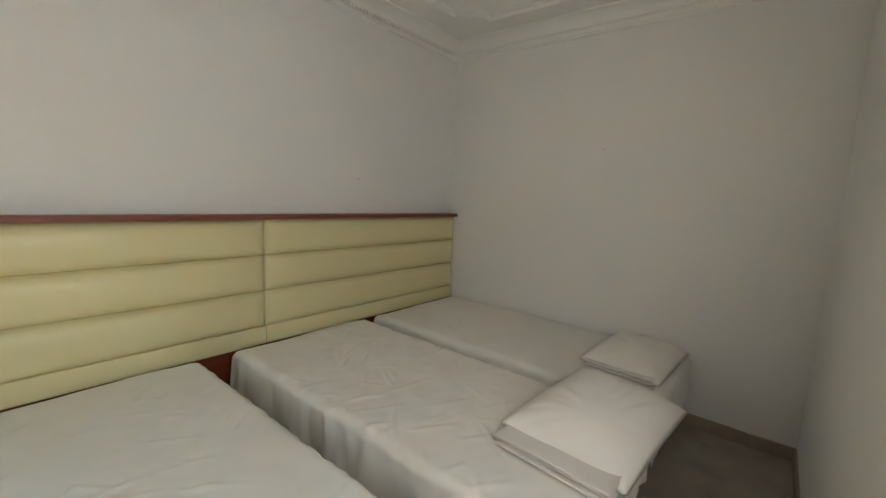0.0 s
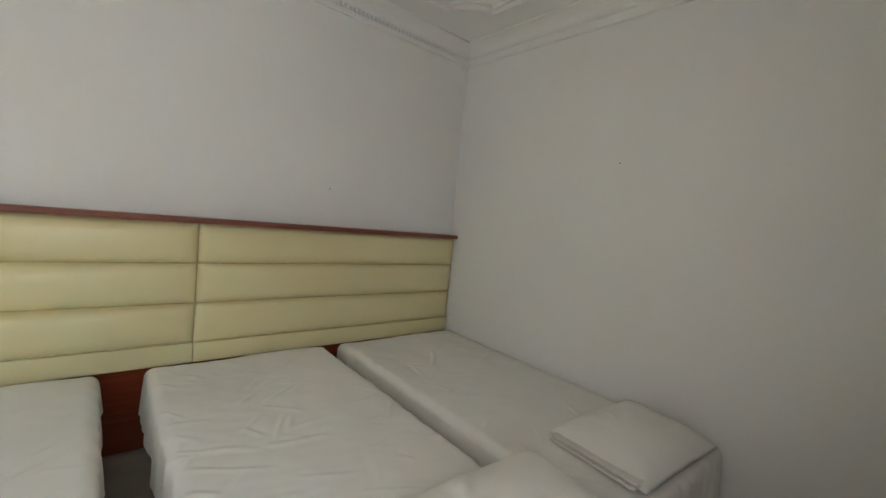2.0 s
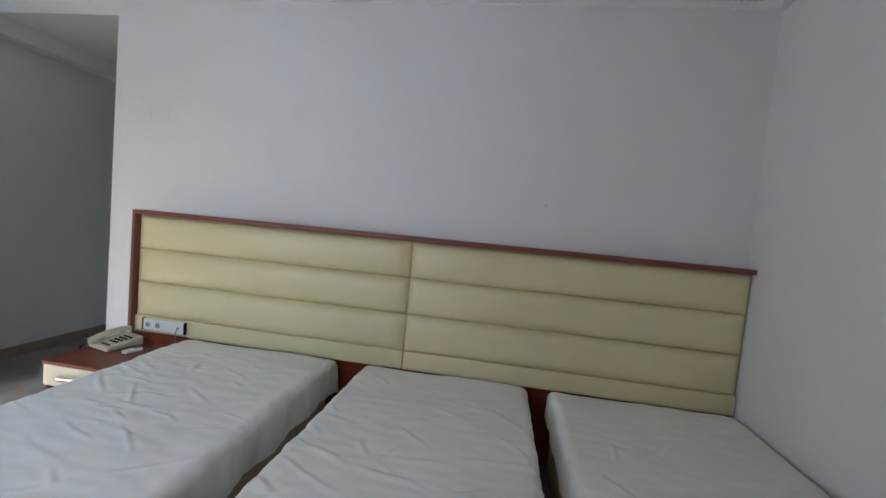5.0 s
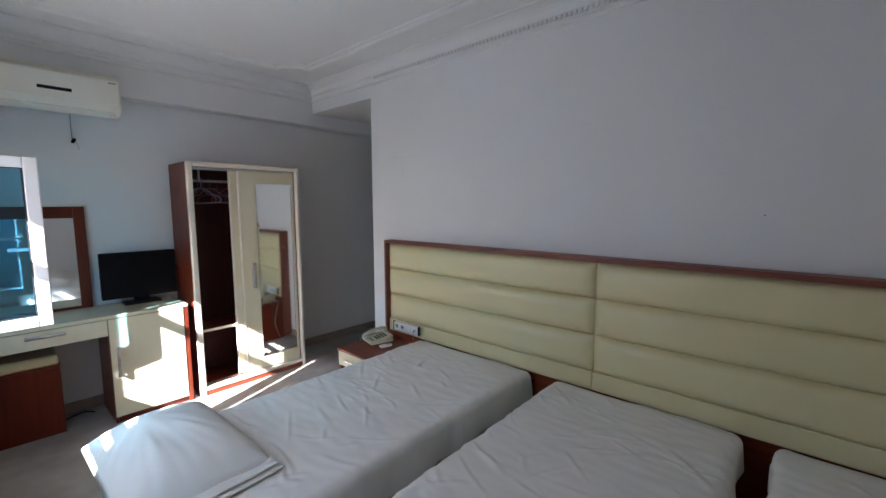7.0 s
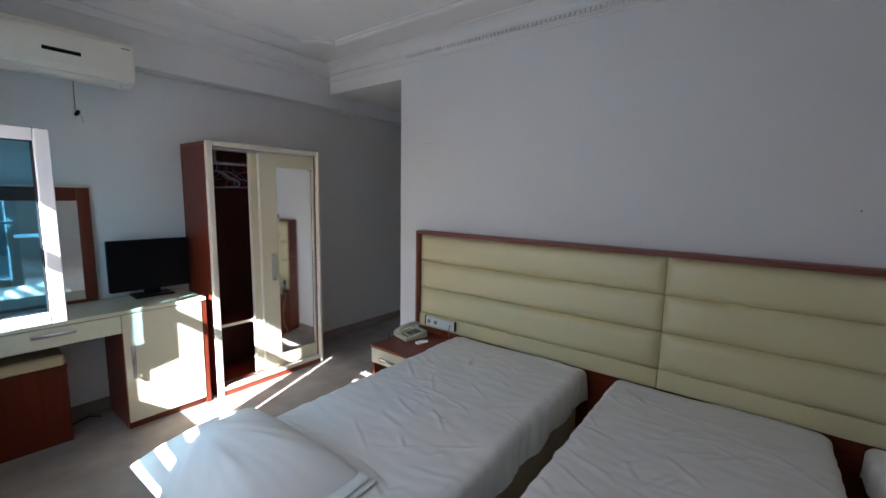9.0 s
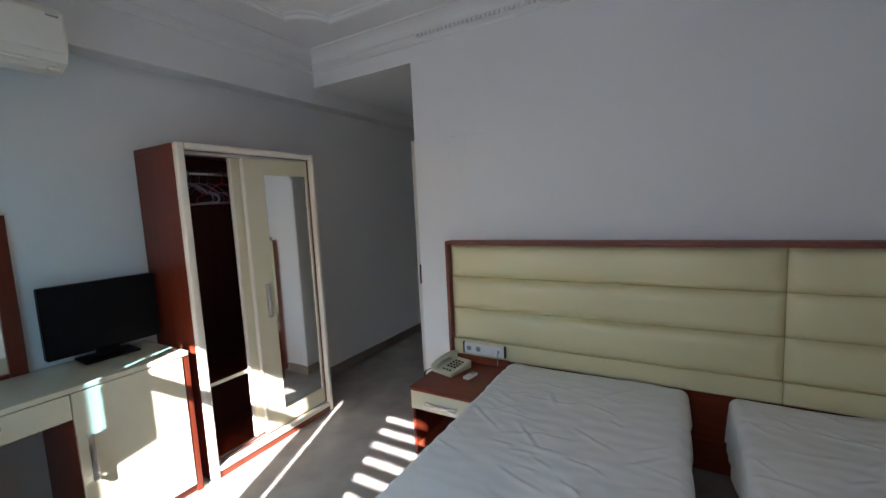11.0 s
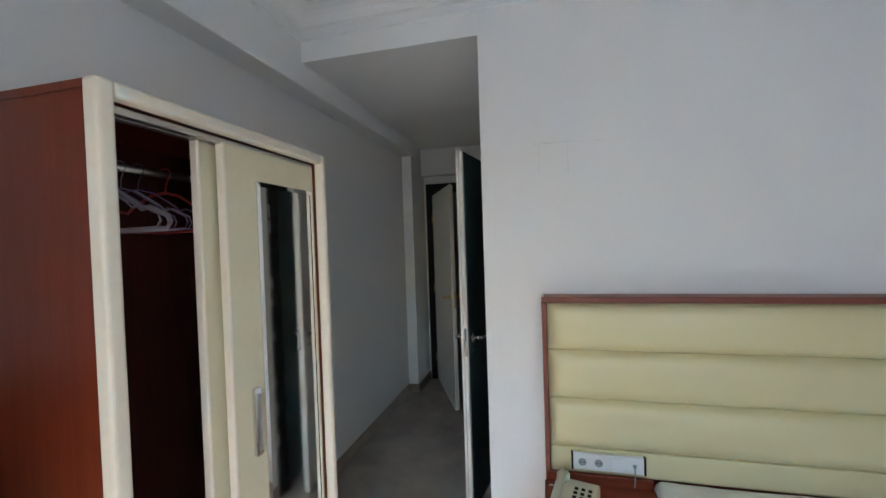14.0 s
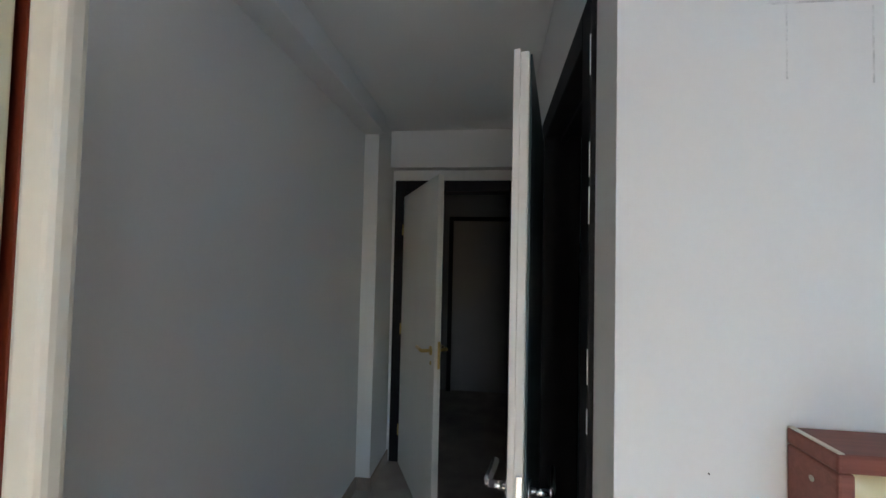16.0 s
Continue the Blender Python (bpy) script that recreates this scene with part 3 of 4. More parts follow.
def bed_sheet(y0, y1, drop_l, drop_r, drop_f, seed, creases, label):
    """A cotton sheet over a mattress: creased top, rounded edges, hanging sides with folds."""
    s = thing("bed_sheet", (BED_X0, (y0 + y1) / 2, 0), label, "bed sheet", "sheets on the beds")
    w, length, r = (y1 - y0) / 2, BED_X1 - BED_X0, 0.045

    rnd, folds = random.Random(int(seed)), []
    for k in range(int(62 * creases)):
        way = rnd.choice((0.9, 1.2, 1.5, 2.3)) + rnd.gauss(0, 0.22)
        folds.append((rnd.uniform(0.05, length), -w + 2 * w * rnd.random() ** 1.4, math.cos(way), math.sin(way), rnd.uniform(0.04, 0.17),
                      rnd.uniform(0.007, 0.015), rnd.uniform(0.002, 0.006), rnd.uniform(-2, 2)))

    def crease(a, c):
        """Height of the sharp, slightly bowed creases that cross this spot."""
        h = 0.0
        for fa, fc, ca, sa, half, wide, amp, bow in folds:
            da, dc = a - fa, c - fc
            along = da * ca + dc * sa
            if abs(along) < half:
                across = (dc * ca - da * sa + bow * along * along * 0.5) / wide
                if -4 < across < 4:
                    fade = 1 - (along / half) ** 2
                    h += amp * fade * (math.exp(-across * across) - 0.45 * math.exp(-(across - 1.6) ** 2))
        return h

    def place(u, v):
        a = -0.015 + (length + 0.015 + drop_f) * u
        c = -w - drop_l + (2 * w + drop_l + drop_r) * v
        oa, oc = max(a - (length - r), 0), max(abs(c) - (w - r), 0)
        side = 1 if c > 0 else -1
        x, y = min(a, length - r), max(min(c, w - r), -(w - r))
        d = math.hypot(oa, oc)
        z = BED_TOP
        if d > 0:
            nx, ny = oa / d, side * oc / d
            if d < r * 1.57:
                out, down = r * math.sin(d / r), r * (1 - math.cos(d / r))
            else:
                out, down = r, r + d - r * 1.57
            along = x * 1.0 + y * 1.3
            hang = max(down - r, 0)
            out += hang * (0.05 + 0.16 * noise.noise(Vector((along * 6, seed, 2.0)))) + 0.010 * noise.noise(Vector((along * 16, down * 5, seed)))
            x, y, z = x + nx * out, y + ny * out, z - down + 0.008 * hang / 0.2 * noise.noise(Vector((along * 5, 3, seed)))
        flat = max(0.15, 1 - d / 0.12)
        dz = 0.010 * noise.noise(Vector((a * 2.1, c * 2.3, seed)))
        dz += crease(a, c) + 0.004 * noise.noise(Vector((a * 5.5, c * 6.5, seed + 5)))
        dz += 0.0034 * noise.noise(Vector((a * 22, c * 9, seed)))
        head = min(max(a, 0) / 0.06, 1)
        return (x, y, z + dz * flat - 0.02 * (1 - head) ** 2)
    part("cloth", grid(B(), 250, 160, place), SHEET, s, smooth=True)
    return s


BEDS = ((-0.165, 0.812), (0.985, 1.925), (2.035, 2.99))
for (y0, y1), words in zip(BEDS, ("single bed with beige base beside the nightstand", "single bed with beige base between two others",
                                  "single bed with beige base against the side wall")):
    bed(y0, y1, words)
bed_sheet(*BEDS[0], 0.16, 0.17, 0.24, 3.0, 1.4, "creased white cotton sheet with quilted puckers")
bed_sheet(*BEDS[1], 0.22, 0.13, 0.22, 11.0, 1.6, "crumpled white cotton sheet hanging over the bed's sides")
bed_sheet(*BEDS[2], 0.13, 0.05, 0.24, 23.0, 0.4, "smooth white cotton sheet hanging loose at the foot")


def pillow(at, turn, lx, ly, h, tilt, seed, label):
    p = thing("pillow", at, label, "pillow", "pillows at the feet of the beds")
    p.matrix_world = pose(*at, tilt[0], tilt[1], turn)

    def half(sign):
        def place(u, v):
            a, b = 2 * u - 1, 2 * v - 1
            ea, eb = 1 - 0.10 * (1 - abs(b) ** 2.2) * 0.6, 1 - 0.10 * (1 - abs(a) ** 2.2) * 0.6
            t = (max(1 - abs(a) ** 2.4, 0) * max(1 - abs(b) ** 2.8, 0)) ** 0.68
            turn_ = math.atan2(b + 0.5, a - 0.25)
            reach = math.hypot(b + 0.5, a - 0.25)
            fold = 0.012 * noise.noise(Vector((a * 1.6 + b, b * 1.4, seed)))
            fold += 0.024 * min(reach, 0.8) ** 2 * max(0, noise.noise(Vector((turn_ * 3.4, reach * 0.9, seed + 4))))
            fold += 0.010 * min(reach, 0.8) ** 2 * noise.noise(Vector((turn_ * 8, reach * 1.5, seed + 7)))
            z = sign * t * h * (0.90 if sign > 0 else 0.10) + (fold * t if sign > 0 else 0)
            k_ = 1 - 0.05 * (abs(a) * abs(b)) ** 3
            return (a * ea * k_ * lx / 2, b * eb * k_ * ly / 2, z - 0.022 * max(abs(a), abs(b)) ** 5)
        return place
    bm = grid(B(), 44, 60, half(1))
    grid(bm, 44, 60, half(-1))
    bmesh.ops.remove_doubles(bm, verts=bm.verts, dist=0.0004)
    part("case", bm, SHEET, p, smooth=True)
    return p


def folded_blanket(at, turn, lx, ly, layers, label, mat=TOWEL):
    """A stack of folded cloth: separate layers with rolled edges."""
    f = thing("folded_blanket", at, label, "blanket", turn=turn)
    rnd = random.Random(int(at[1] * 100))
    for k in range(layers):
        z0 = k * 0.015
        sx, sy = rnd.uniform(-0.012, 0.012), rnd.uniform(-0.012, 0.012)

        def place(u, v, z0=z0, sx=sx, sy=sy):
            a, b = (u - 0.5) * lx + sx, v * 2 * math.pi
            cy, cz = math.cos(b), math.sin(b)
            yy = (abs(cy) ** 0.25) * (1 if cy > 0 else -1) * ly / 2 + sy
            zz = z0 + 0.0085 + 0.0070 * (abs(cz) ** 0.6) * (1 if cz > 0 else -1)
            wob = 0.004 * noise.noise(Vector((a * 9, yy * 9, z0 * 50)))
            return (a + 0.01 * noise.noise(Vector((yy * 6, z0 * 70, 1))), yy, zz + wob * (0.3 if k == 0 else 1))
        part("layer", grid(B(), 20, 40, place), mat, f, smooth=True)
    return f


folded_blanket((-0.60, 0.25, BED_TOP + 0.004), 3, 0.40, 0.64, 2, "white folded sheet under a pillow", SHEET)
pillow((-0.555, 0.15, BED_TOP + 0.034), 1, 0.52, 0.80, 0.135, (0, 2), 2.0, "large plump white pillow at the foot of a bed")
folded_blanket((-0.565, 1.52, BED_TOP + 0.004), -5, 0.43, 0.54, 3, "stack of folded white sheets under a pillow")
pillow((-0.545, 1.67, BED_TOP + 0.070), -5, 0.52, 0.72, 0.105, (3, 3), 9.0, "plump white pillow on folded sheets")
folded_blanket((-0.635, 2.575, BED_TOP + 0.004), -4, 0.375, 0.60, 2, "grey-white folded blanket under a pillow")
pillow((-0.635, 2.60, BED_TOP + 0.048), -4, 0.46, 0.64, 0.072, (2, 2), 15.0, "white pillow on a folded blanket")


# ---- nightstand and what is on it ----
NS = thing("nightstand", (-2.355, -0.385, 0), "mahogany nightstand with one cream drawer, open below", "nightstand")
part("top", box(B(), 0.0, 0.485, -0.225, 0.225, 0.412, 0.432, 0.003), MAHOGANY_X, NS)
for y in (-0.222, 0.204):
    part("side", box(B(), 0.0, 0.465, y, y + 0.018, 0.0, 0.411, 0.002), MAHOGANY, NS)
part("back", box(B(), 0.0, 0.012, -0.203, 0.203, 0.03, 0.41), MAHOGANY, NS)
part("back_rail", box(B(), -0.012, 0.008, -0.215, 0.215, 0.433, 0.475, 0.002), MAHOGANY_X, NS)
part("shelf", box(B(), 0.014, 0.455, -0.203, 0.203, 0.05, 0.068, 0.002), MAHOGANY_X, NS)
part("drawer_floor", box(B(), 0.014, 0.455, -0.203, 0.203, 0.285, 0.297), MAHOGANY_X, NS)
drawer = part("drawer", box(B(), 0.458, 0.478, -0.221, 0.221, 0.298, 0.409, 0.003), CREAM, NS, "glossy cream drawer front")


def bar_handle(parent, a, b, out, metal=CHROME):
    """A flat chrome bar on two feet; out is the way it stands off."""
    a, b, out = Vector(a), Vector(b), Vector(out)
    along = (b - a).normalized()
    across = along.cross(out)
    mid, half = a.lerp(b, 0.5) + out * 0.024, (b - a).length / 2
    size = [abs(along[k]) * half + abs(out[k]) * 0.005 + abs(across[k]) * 0.0115 for k in range(3)]
    h = part("handle", box(B(), *[v for k in range(3) for v in (mid[k] - size[k], mid[k] + size[k])], 0.004, 3), metal, parent, "chrome bar handle", True)
    for p in (a, b):
        q = p + (b - a).normalized() * (0.010 if p is a else -0.010)
        part("foot", rod(B(), q, q + out * 0.022, 0.009, 10), metal, h)


bar_handle(drawer, (0.478, -0.115, 0.352), (0.478, 0.095, 0.352), (1, 0, 0))

PH = thing("telephone", (-2.185, -0.495, 0.433), "old beige push-button desk telephone", "telephone", turn=-14)
bm = B()
box(bm, -0.10, 0.10, -0.085, 0.085, 0.0, 0.040, 0.009, 3)
for v in bm.verts:
    if v.co.z > 0.022:
        v.co.z += -0.14 * v.co.x
part("body", bm, PHONE, PH)
bm = B()
tube(bm, [(-0.108, -0.060, 0.070), (-0.06, -0.060, 0.078), (0.0, -0.060, 0.072), (0.06, -0.060, 0.060), (0.108, -0.060, 0.042)], 0.017, 12)
rod(bm, (-0.085, -0.060, 0.046), (-0.085, -0.060, 0.074), 0.027, 18)
rod(bm, (0.085, -0.060, 0.024), (0.085, -0.060, 0.050), 0.027, 18)
part("handset", bm, PHONE, PH, smooth=True)
key = mesh("key", box(B(), -0.006, 0.006, -0.0075, 0.0075, 0, 0.007, 0.002), BLACK)
for i in range(4):
    for j in range(3):
        o = new("key", key)
        x = -0.045 + i * 0.025
        o.parent, o.location = PH, (x, 0.0 + j * 0.027, 0.0392 - 0.14 * x)
for j in range(3):
    o = new("key", key)
    o.parent, o.location, o.scale = PH, (0.072, 0.0 + j * 0.027, 0.0292), (0.6, 1.1, 1)
bm = B()
run = [(0.100, -0.085, 0.022), (0.118, -0.106, 0.012), (0.122, -0.122, -0.004), (0.120, -0.130, -0.04), (0.116, -0.131, -0.085), (0.112, -0.130, -0.12)]
coil = []
for k in range(150):
    f = k / 149 * (len(run) - 1)
    n0 = min(int(f), len(run) - 2)
    c = Vector(run[n0]).lerp(Vector(run[n0 + 1]), f - n0)
    coil.append(c + Vector((0.006 * math.cos(k * 1.05), 0.006 * math.sin(k * 1.05), 0.003 * math.sin(k * 1.05))))
tube(bm, coil, 0.0018, 6)
part("coiled_cord", bm, BLACK, PH, "dark coiled cord", True)

part("line_cord", tube(B(), [(-0.09, -0.07, 0.01), (-0.10, -0.12, 0.004), (-0.09, -0.135, -0.02), (-0.05, -0.14, -0.12), (-0.02, -0.145, -0.24), (-0.05, -0.15, -0.34), (-0.09, -0.15, -0.42)], 0.003, 8), PHONE, PH, "thin beige line cord", True)

RC = thing("remote_control", (-2.13, -0.335, 0.433), "small white remote control", "remote control", turn=-12)
part("body", box(B(), -0.048, 0.048, -0.022, 0.022, 0, 0.018, 0.006, 3), PLASTIC, RC)
part("display", box(B(), -0.040, -0.008, -0.015, 0.015, 0.0182, 0.0192), GREY, RC, "grey display")
for j in (-0.009, 0.009):
    part("button", box(B(), 0.008, 0.020, j - 0.005, j + 0.005, 0.0182, 0.0202, 0.001), PLASTIC, RC)

SK = thing("socket_strip", (-2.372, -0.345, 0.492), "white wall socket strip with two sockets", "socket strip")
part("plate", box(B(), 0, 0.018, -0.142, 0.142, 0, 0.072, 0.004), PLASTIC, SK)
for y in (-0.150, 0.1425):
    part("end_cap", box(B(), 0, 0.019, y, y + 0.0075, -0.002, 0.074, 0.001), BLACK, SK)
for y in (-0.105, -0.038):
    s = part("socket", rod(B(), (0.016, y, 0.036), (0.0205, y, 0.036), 0.022, 24), PLASTIC, SK)
    part("recess", rod(B(), (0.0202, y, 0.036), (0.0212, y, 0.036), 0.017, 24), GREY, s)
    for d in (-0.007, 0.007):
        part("pin_hole", rod(B(), (0.021, y + d, 0.036), (0.0218, y + d, 0.036), 0.003, 10), BLACK, s)
part("blank_plate", box(B(), 0.0182, 0.021, 0.010, 0.065, 0.008, 0.064, 0.002), PLASTIC, SK)
part("jack", box(B(), 0.0182, 0.024, 0.098, 0.112, 0.030, 0.044, 0.002), GREY, SK)
part("cable", tube(B(), [(0.024, 0.105, 0.034), (0.034, 0.104, 0.02), (0.034, 0.103, -0.01), (0.030, 0.102, -0.035), (0.028, 0.10, -0.05)], 0.003, 8), GREY, SK, smooth=True)


# ---- wardrobe ----
WX0, WX1, WYF, WYB, WH = -1.172, -2.08, -1.488, -1.932, 1.880
WD = thing("wardrobe", (0, 0, 0), "mahogany sliding-door wardrobe, cream doors pushed half open", "wardrobe")
part("side", box(B(), WX0 - 0.02, WX0, WYB, WYF - 0.03, 0.0, WH - 0.022, 0.002), MAHOGANY, WD)
part("side", box(B(), WX1, WX1 + 0.02, WYB, WYF - 0.03, 0.0, WH - 0.022, 0.002), MAHOGANY, WD)
part("roof", box(B(), WX1, WX0, WYB, WYF - 0.03, WH - 0.021, WH - 0.001, 0.002), MAHOGANY, WD)
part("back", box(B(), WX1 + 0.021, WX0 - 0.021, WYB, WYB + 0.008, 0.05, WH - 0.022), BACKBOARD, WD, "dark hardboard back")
part("floor", box(B(), WX1 + 0.021, WX0 - 0.021, WYB + 0.009, WYF - 0.03, 0.045, 0.063), MAHOGANY, WD)
part("shelf", box(B(), WX1 + 0.021, WX0 - 0.021, WYB + 0.009, WYF - 0.10, 0.500, 0.518), MAHOGANY, WD)
part("shelf_edge", box(B(), WX1 + 0.021, WX0 - 0.021, WYF - 0.0995, WYF - 0.097, 0.498, 0.520), IVORY, WD)
fr = 0.036
for n, b in (("stile", (WX0 - fr, WX0 + 0.006, 0.0, WH)), ("stile", (WX1 - 0.006, WX1 + 0.024, 0.0, WH)),
             ("top_rail", (WX1 + 0.024, WX0 - fr, WH - 0.036, WH)), ("bottom_rail", (WX1 + 0.024, WX0 - fr, 0.04, 0.072))):
    part(n, box(B(), b[0], b[1], WYF - 0.03, WYF + 0.012, b[2], b[3], 0.010, 3), IVORY, WD)
part("plinth", box(B(), WX1 + 0.024, WX0 - fr, WYF - 0.03, WYF + 0.004, 0.0, 0.039, 0.002), MAHOGANY_X, WD)
for y in (WYF - 0.050, WYF - 0.085):
    part("track", box(B(), WX1 + 0.024, WX0 - fr, y - 0.012, y + 0.012, WH - 0.056, WH - 0.037, 0.002), ALU, WD, "aluminium sliding track")
    part("track", box(B(), WX1 + 0.024, WX0 - fr, y - 0.008, y + 0.008, 0.064, 0.072, 0.002), ALU, WD)


def sliding_door(x0, x1, y, mirror):
    d = part("door", box(B(), x1, x0, y - 0.011, y + 0.011, 0.075, WH - 0.050, 0.003), CREAM, WD, "cream sliding door")
    part("edge_strip", box(B(), x0 + 0.0005, x0 + 0.012, y - 0.014, y + 0.015, 0.075, WH - 0.050, 0.005, 3), IVORY, d)
    if mirror:
        g = part("mirror", box(B(), -2.036, -1.700, y + 0.0112, y + 0.0152, 0.185, 1.728), MIRROR, d, "tall bevelled mirror")
        bm = B()
        m0, m1, za, zb, w = -2.036, -1.700, 0.185, 1.728, 0.016
        outer = [(m0, za), (m1, za), (m1, zb), (m0, zb)]
        inner_ = [(m0 + w, za + w), (m1 - w, za + w), (m1 - w, zb - w), (m0 + w, zb - w)]
        for k in range(4):
            q = (outer[k], outer[(k + 1) % 4], inner_[(k + 1) % 4], inner_[k])
            bm.faces.new([bm.verts.new((px, y + (0.0156 if n < 2 else 0.0172), pz)) for n, (px, pz) in enumerate(q)])
        part("bevel", bm, MIRROR, g)
        bm = B()
        box(bm, -1.668, -1.636, y + 0.011, y + 0.030, 0.82, 1.045, 0.006, 3)
        part("handle", bm, CHROME, d, "chrome pull handle")
        part("handle_grip", box(B(), -1.660, -1.644, y + 0.0305, y + 0.034, 0.84, 1.025, 0.003), ALU, d)
    return d


sliding_door(-1.512, -1.99, WYF - 0.085, False)
sliding_door(-1.568, WX1 + 0.026, WYF - 0.046, True)
RAIL_Z = 1.745
part("hanging_rail", rod(B(), (WX1 + 0.022, -1.745, RAIL_Z), (WX0 - 0.022, -1.745, RAIL_Z), 0.011, 14), ALU, WD, "metal hanging rail", True)
part("rail_bracket", box(B(), -1.34, -1.328, -1.76, -1.73, RAIL_Z, WH - 0.022, 0.002), ALU, WD)


def hanger(x, turn, swing, mat, r, label, w=0.20):
    """A plastic clothes hanger on the rail: hook, neck, shoulder_wire and bar."""
    h = thing("clothes_hanger", (x, -1.745, RAIL_Z), label, "hanger", "hangers in the wardrobe")
    h.matrix_world = pose(x, -1.745, RAIL_Z, 0, swing, turn)
    hook = [(0.0, 0.016 * math.cos(a), 0.004 + 0.016 * math.sin(a)) for a in [radians(d) for d in range(200, -31, -25)]]
    part("hook", tube(B(), hook + [(0, 0.004, -0.028), (0, 0, -0.06)], r * 0.6, 6), mat, h, smooth=True)
    part("shoulder_wire", tube(B(), [(0, -w, -0.158), (0, -w * 0.97, -0.140), (0, -w * 0.72, -0.116), (0, -w * 0.62, -0.122), (0, -w * 0.54, -0.106), (0, -0.04, -0.068), (0, 0, -0.058), (0, 0.04, -0.068),
                                 (0, w * 0.54, -0.106), (0, w * 0.62, -0.122), (0, w * 0.72, -0.116), (0, w * 0.97, -0.140), (0, w, -0.158)], r, 8), mat, h, smooth=True)
    part("bar", tube(B(), [(0, -w, -0.158), (0, -w * 0.95, -0.176), (0, 0, -0.186), (0, w * 0.95, -0.176), (0, w, -0.158)], r * 0.85, 8), mat, h, smooth=True)
    return h


thin, lilac = "thin pale plastic clothes hanger", "thin lilac plastic clothes hanger"
for x, turn, swing, mat, r, words in ((-1.315, 30, 9, LILAC, 0.0023, lilac), (-1.325, 34, -8, PALEHANGER, 0.0023, thin), (-1.365, 52, 4, LILAC, 0.0023, lilac),
                                      (-1.345, 40, -2, PALEHANGER, 0.0075, "broad pale plastic clothes hanger"), (-1.35, 28, 11, LILAC, 0.0023, lilac),
                                      (-1.40, 54, -9, LILAC, 0.0023, lilac), (-1.415, 40, 5, PALEHANGER, 0.0023, thin),
                                      (-1.47, 34, -5, LILAC, 0.0023, lilac), (-1.56, 26, -4, REDHANGER, 0.0045, "red plastic clothes hanger")):
    hanger(x, turn, swing, mat, r, words, 0.17)


# ---- desk, its mirror, television, stool ----
DX0, DX1, DF, DB, DT = 0.02, -1.115, -1.50, -1.935, 0.785
DK = thing("desk", (0, 0, 0), "cream-fronted desk with drawer and cupboard, mahogany carcass", "desk")
part("desktop", box(B(), DX1, DX0 + 0.02, DB, DF + 0.015, DT - 0.024, DT, 0.004), CREAM, DK, "glossy cream desktop")
part("leg_panel", box(B(), DX0 - 0.02, DX0, DB + 0.02, DF, 0, DT - 0.025, 0.002), MAHOGANY, DK)
part("leg_edge", box(B(), DX0 - 0.022, DX0 + 0.002, DF, DF + 0.006, 0, DT - 0.025, 0.002), IVORY, DK)
part("side", box(B(), -0.640, -0.622, DB + 0.02, DF - 0.004, 0.0, DT - 0.025, 0.002), MAHOGANY, DK)
part("side", box(B(), DX1, DX1 + 0.030, DB + 0.02, DF + 0.010, 0.0, DT - 0.025, 0.002), MAHOGANY, DK)
part("back", box(B(), DX1 + 0.031, -0.641, DB + 0.02, DB + 0.03, 0.03, DT - 0.025), MAHOGANY, DK)
part("plinth", box(B(), DX1 + 0.031, -0.641, DF - 0.02, DF - 0.006, 0.0, 0.046), MAHOGANY, DK)
part("drawer_box", box(B(), -0.621, DX0 - 0.021, DB + 0.06, DF - 0.004, 0.665, 0.677), MAHOGANY, DK)
dd = part("cupboard_door", box(B(), DX1 + 0.033, -0.624, DF - 0.003, DF + 0.014, 0.048, DT - 0.028, 0.003), CREAM, DK, "glossy cream cupboard door")
bar_handle(dd, (-0.664, DF + 0.014, 0.345), (-0.664, DF + 0.014, 0.56), (0, 1, 0))
dr = part("drawer", box(B(), -0.620, DX0 - 0.024, DF - 0.003, DF + 0.014, 0.645, DT - 0.028, 0.003), CREAM, DK, "glossy cream drawer front")
bar_handle(dr, (-0.405, DF + 0.014, 0.724), (-0.215, DF + 0.014, 0.724), (0, 1, 0))

MR = thing("desk_mirror", (0, 0, DT), "mahogany framed mirror standing on the desk", "mirror")
for n, b in (("stile", (-0.612, -0.548, 0.0, 0.752)), ("stile", (-0.06, 0.0, 0.0, 0.752)), ("rail", (-0.547, -0.061, 0.668, 0.752)), ("rail", (-0.547, -0.061, 0.0, 0.02))):
    part(n, box(B(), b[0], b[1], L_Y + 0.004, L_Y + 0.034, b[2], b[3], 0.002), MAHOGANY, MR)
part("cap", box(B(), -0.618, 0.006, L_Y + 0.004, L_Y + 0.038, 0.753, 0.767, 0.003), IVORY, MR)
part("glass", box(B(), -0.548, -0.06, L_Y + 0.012, L_Y + 0.022, 0.02, 0.668), MIRROR, MR)

TV = thing("television", (-0.897, -1.83, DT), "black flat television on a desk stand", "television", turn=178.0)
part("casing", box(B(), -0.243, 0.243, -0.02, 0.03, 0.048, 0.402, 0.008, 3), BLACK, TV)
part("screen", box(B(), -0.222, 0.222, 0.0302, 0.0315, 0.092, 0.384), SCREEN, TV, "glossy black screen")
part("neck", box(B(), -0.05, 0.05, -0.012, 0.014, 0.012, 0.05, 0.004), BLACK, TV)
part("stand", box(B(), -0.12, 0.12, -0.075, 0.085, 0.0, 0.013, 0.006, 3), BLACK, TV)
part("badge", box(B(), -0.014, 0.014, 0.0302, 0.0312, 0.066, 0.072), PLASTIC, TV)
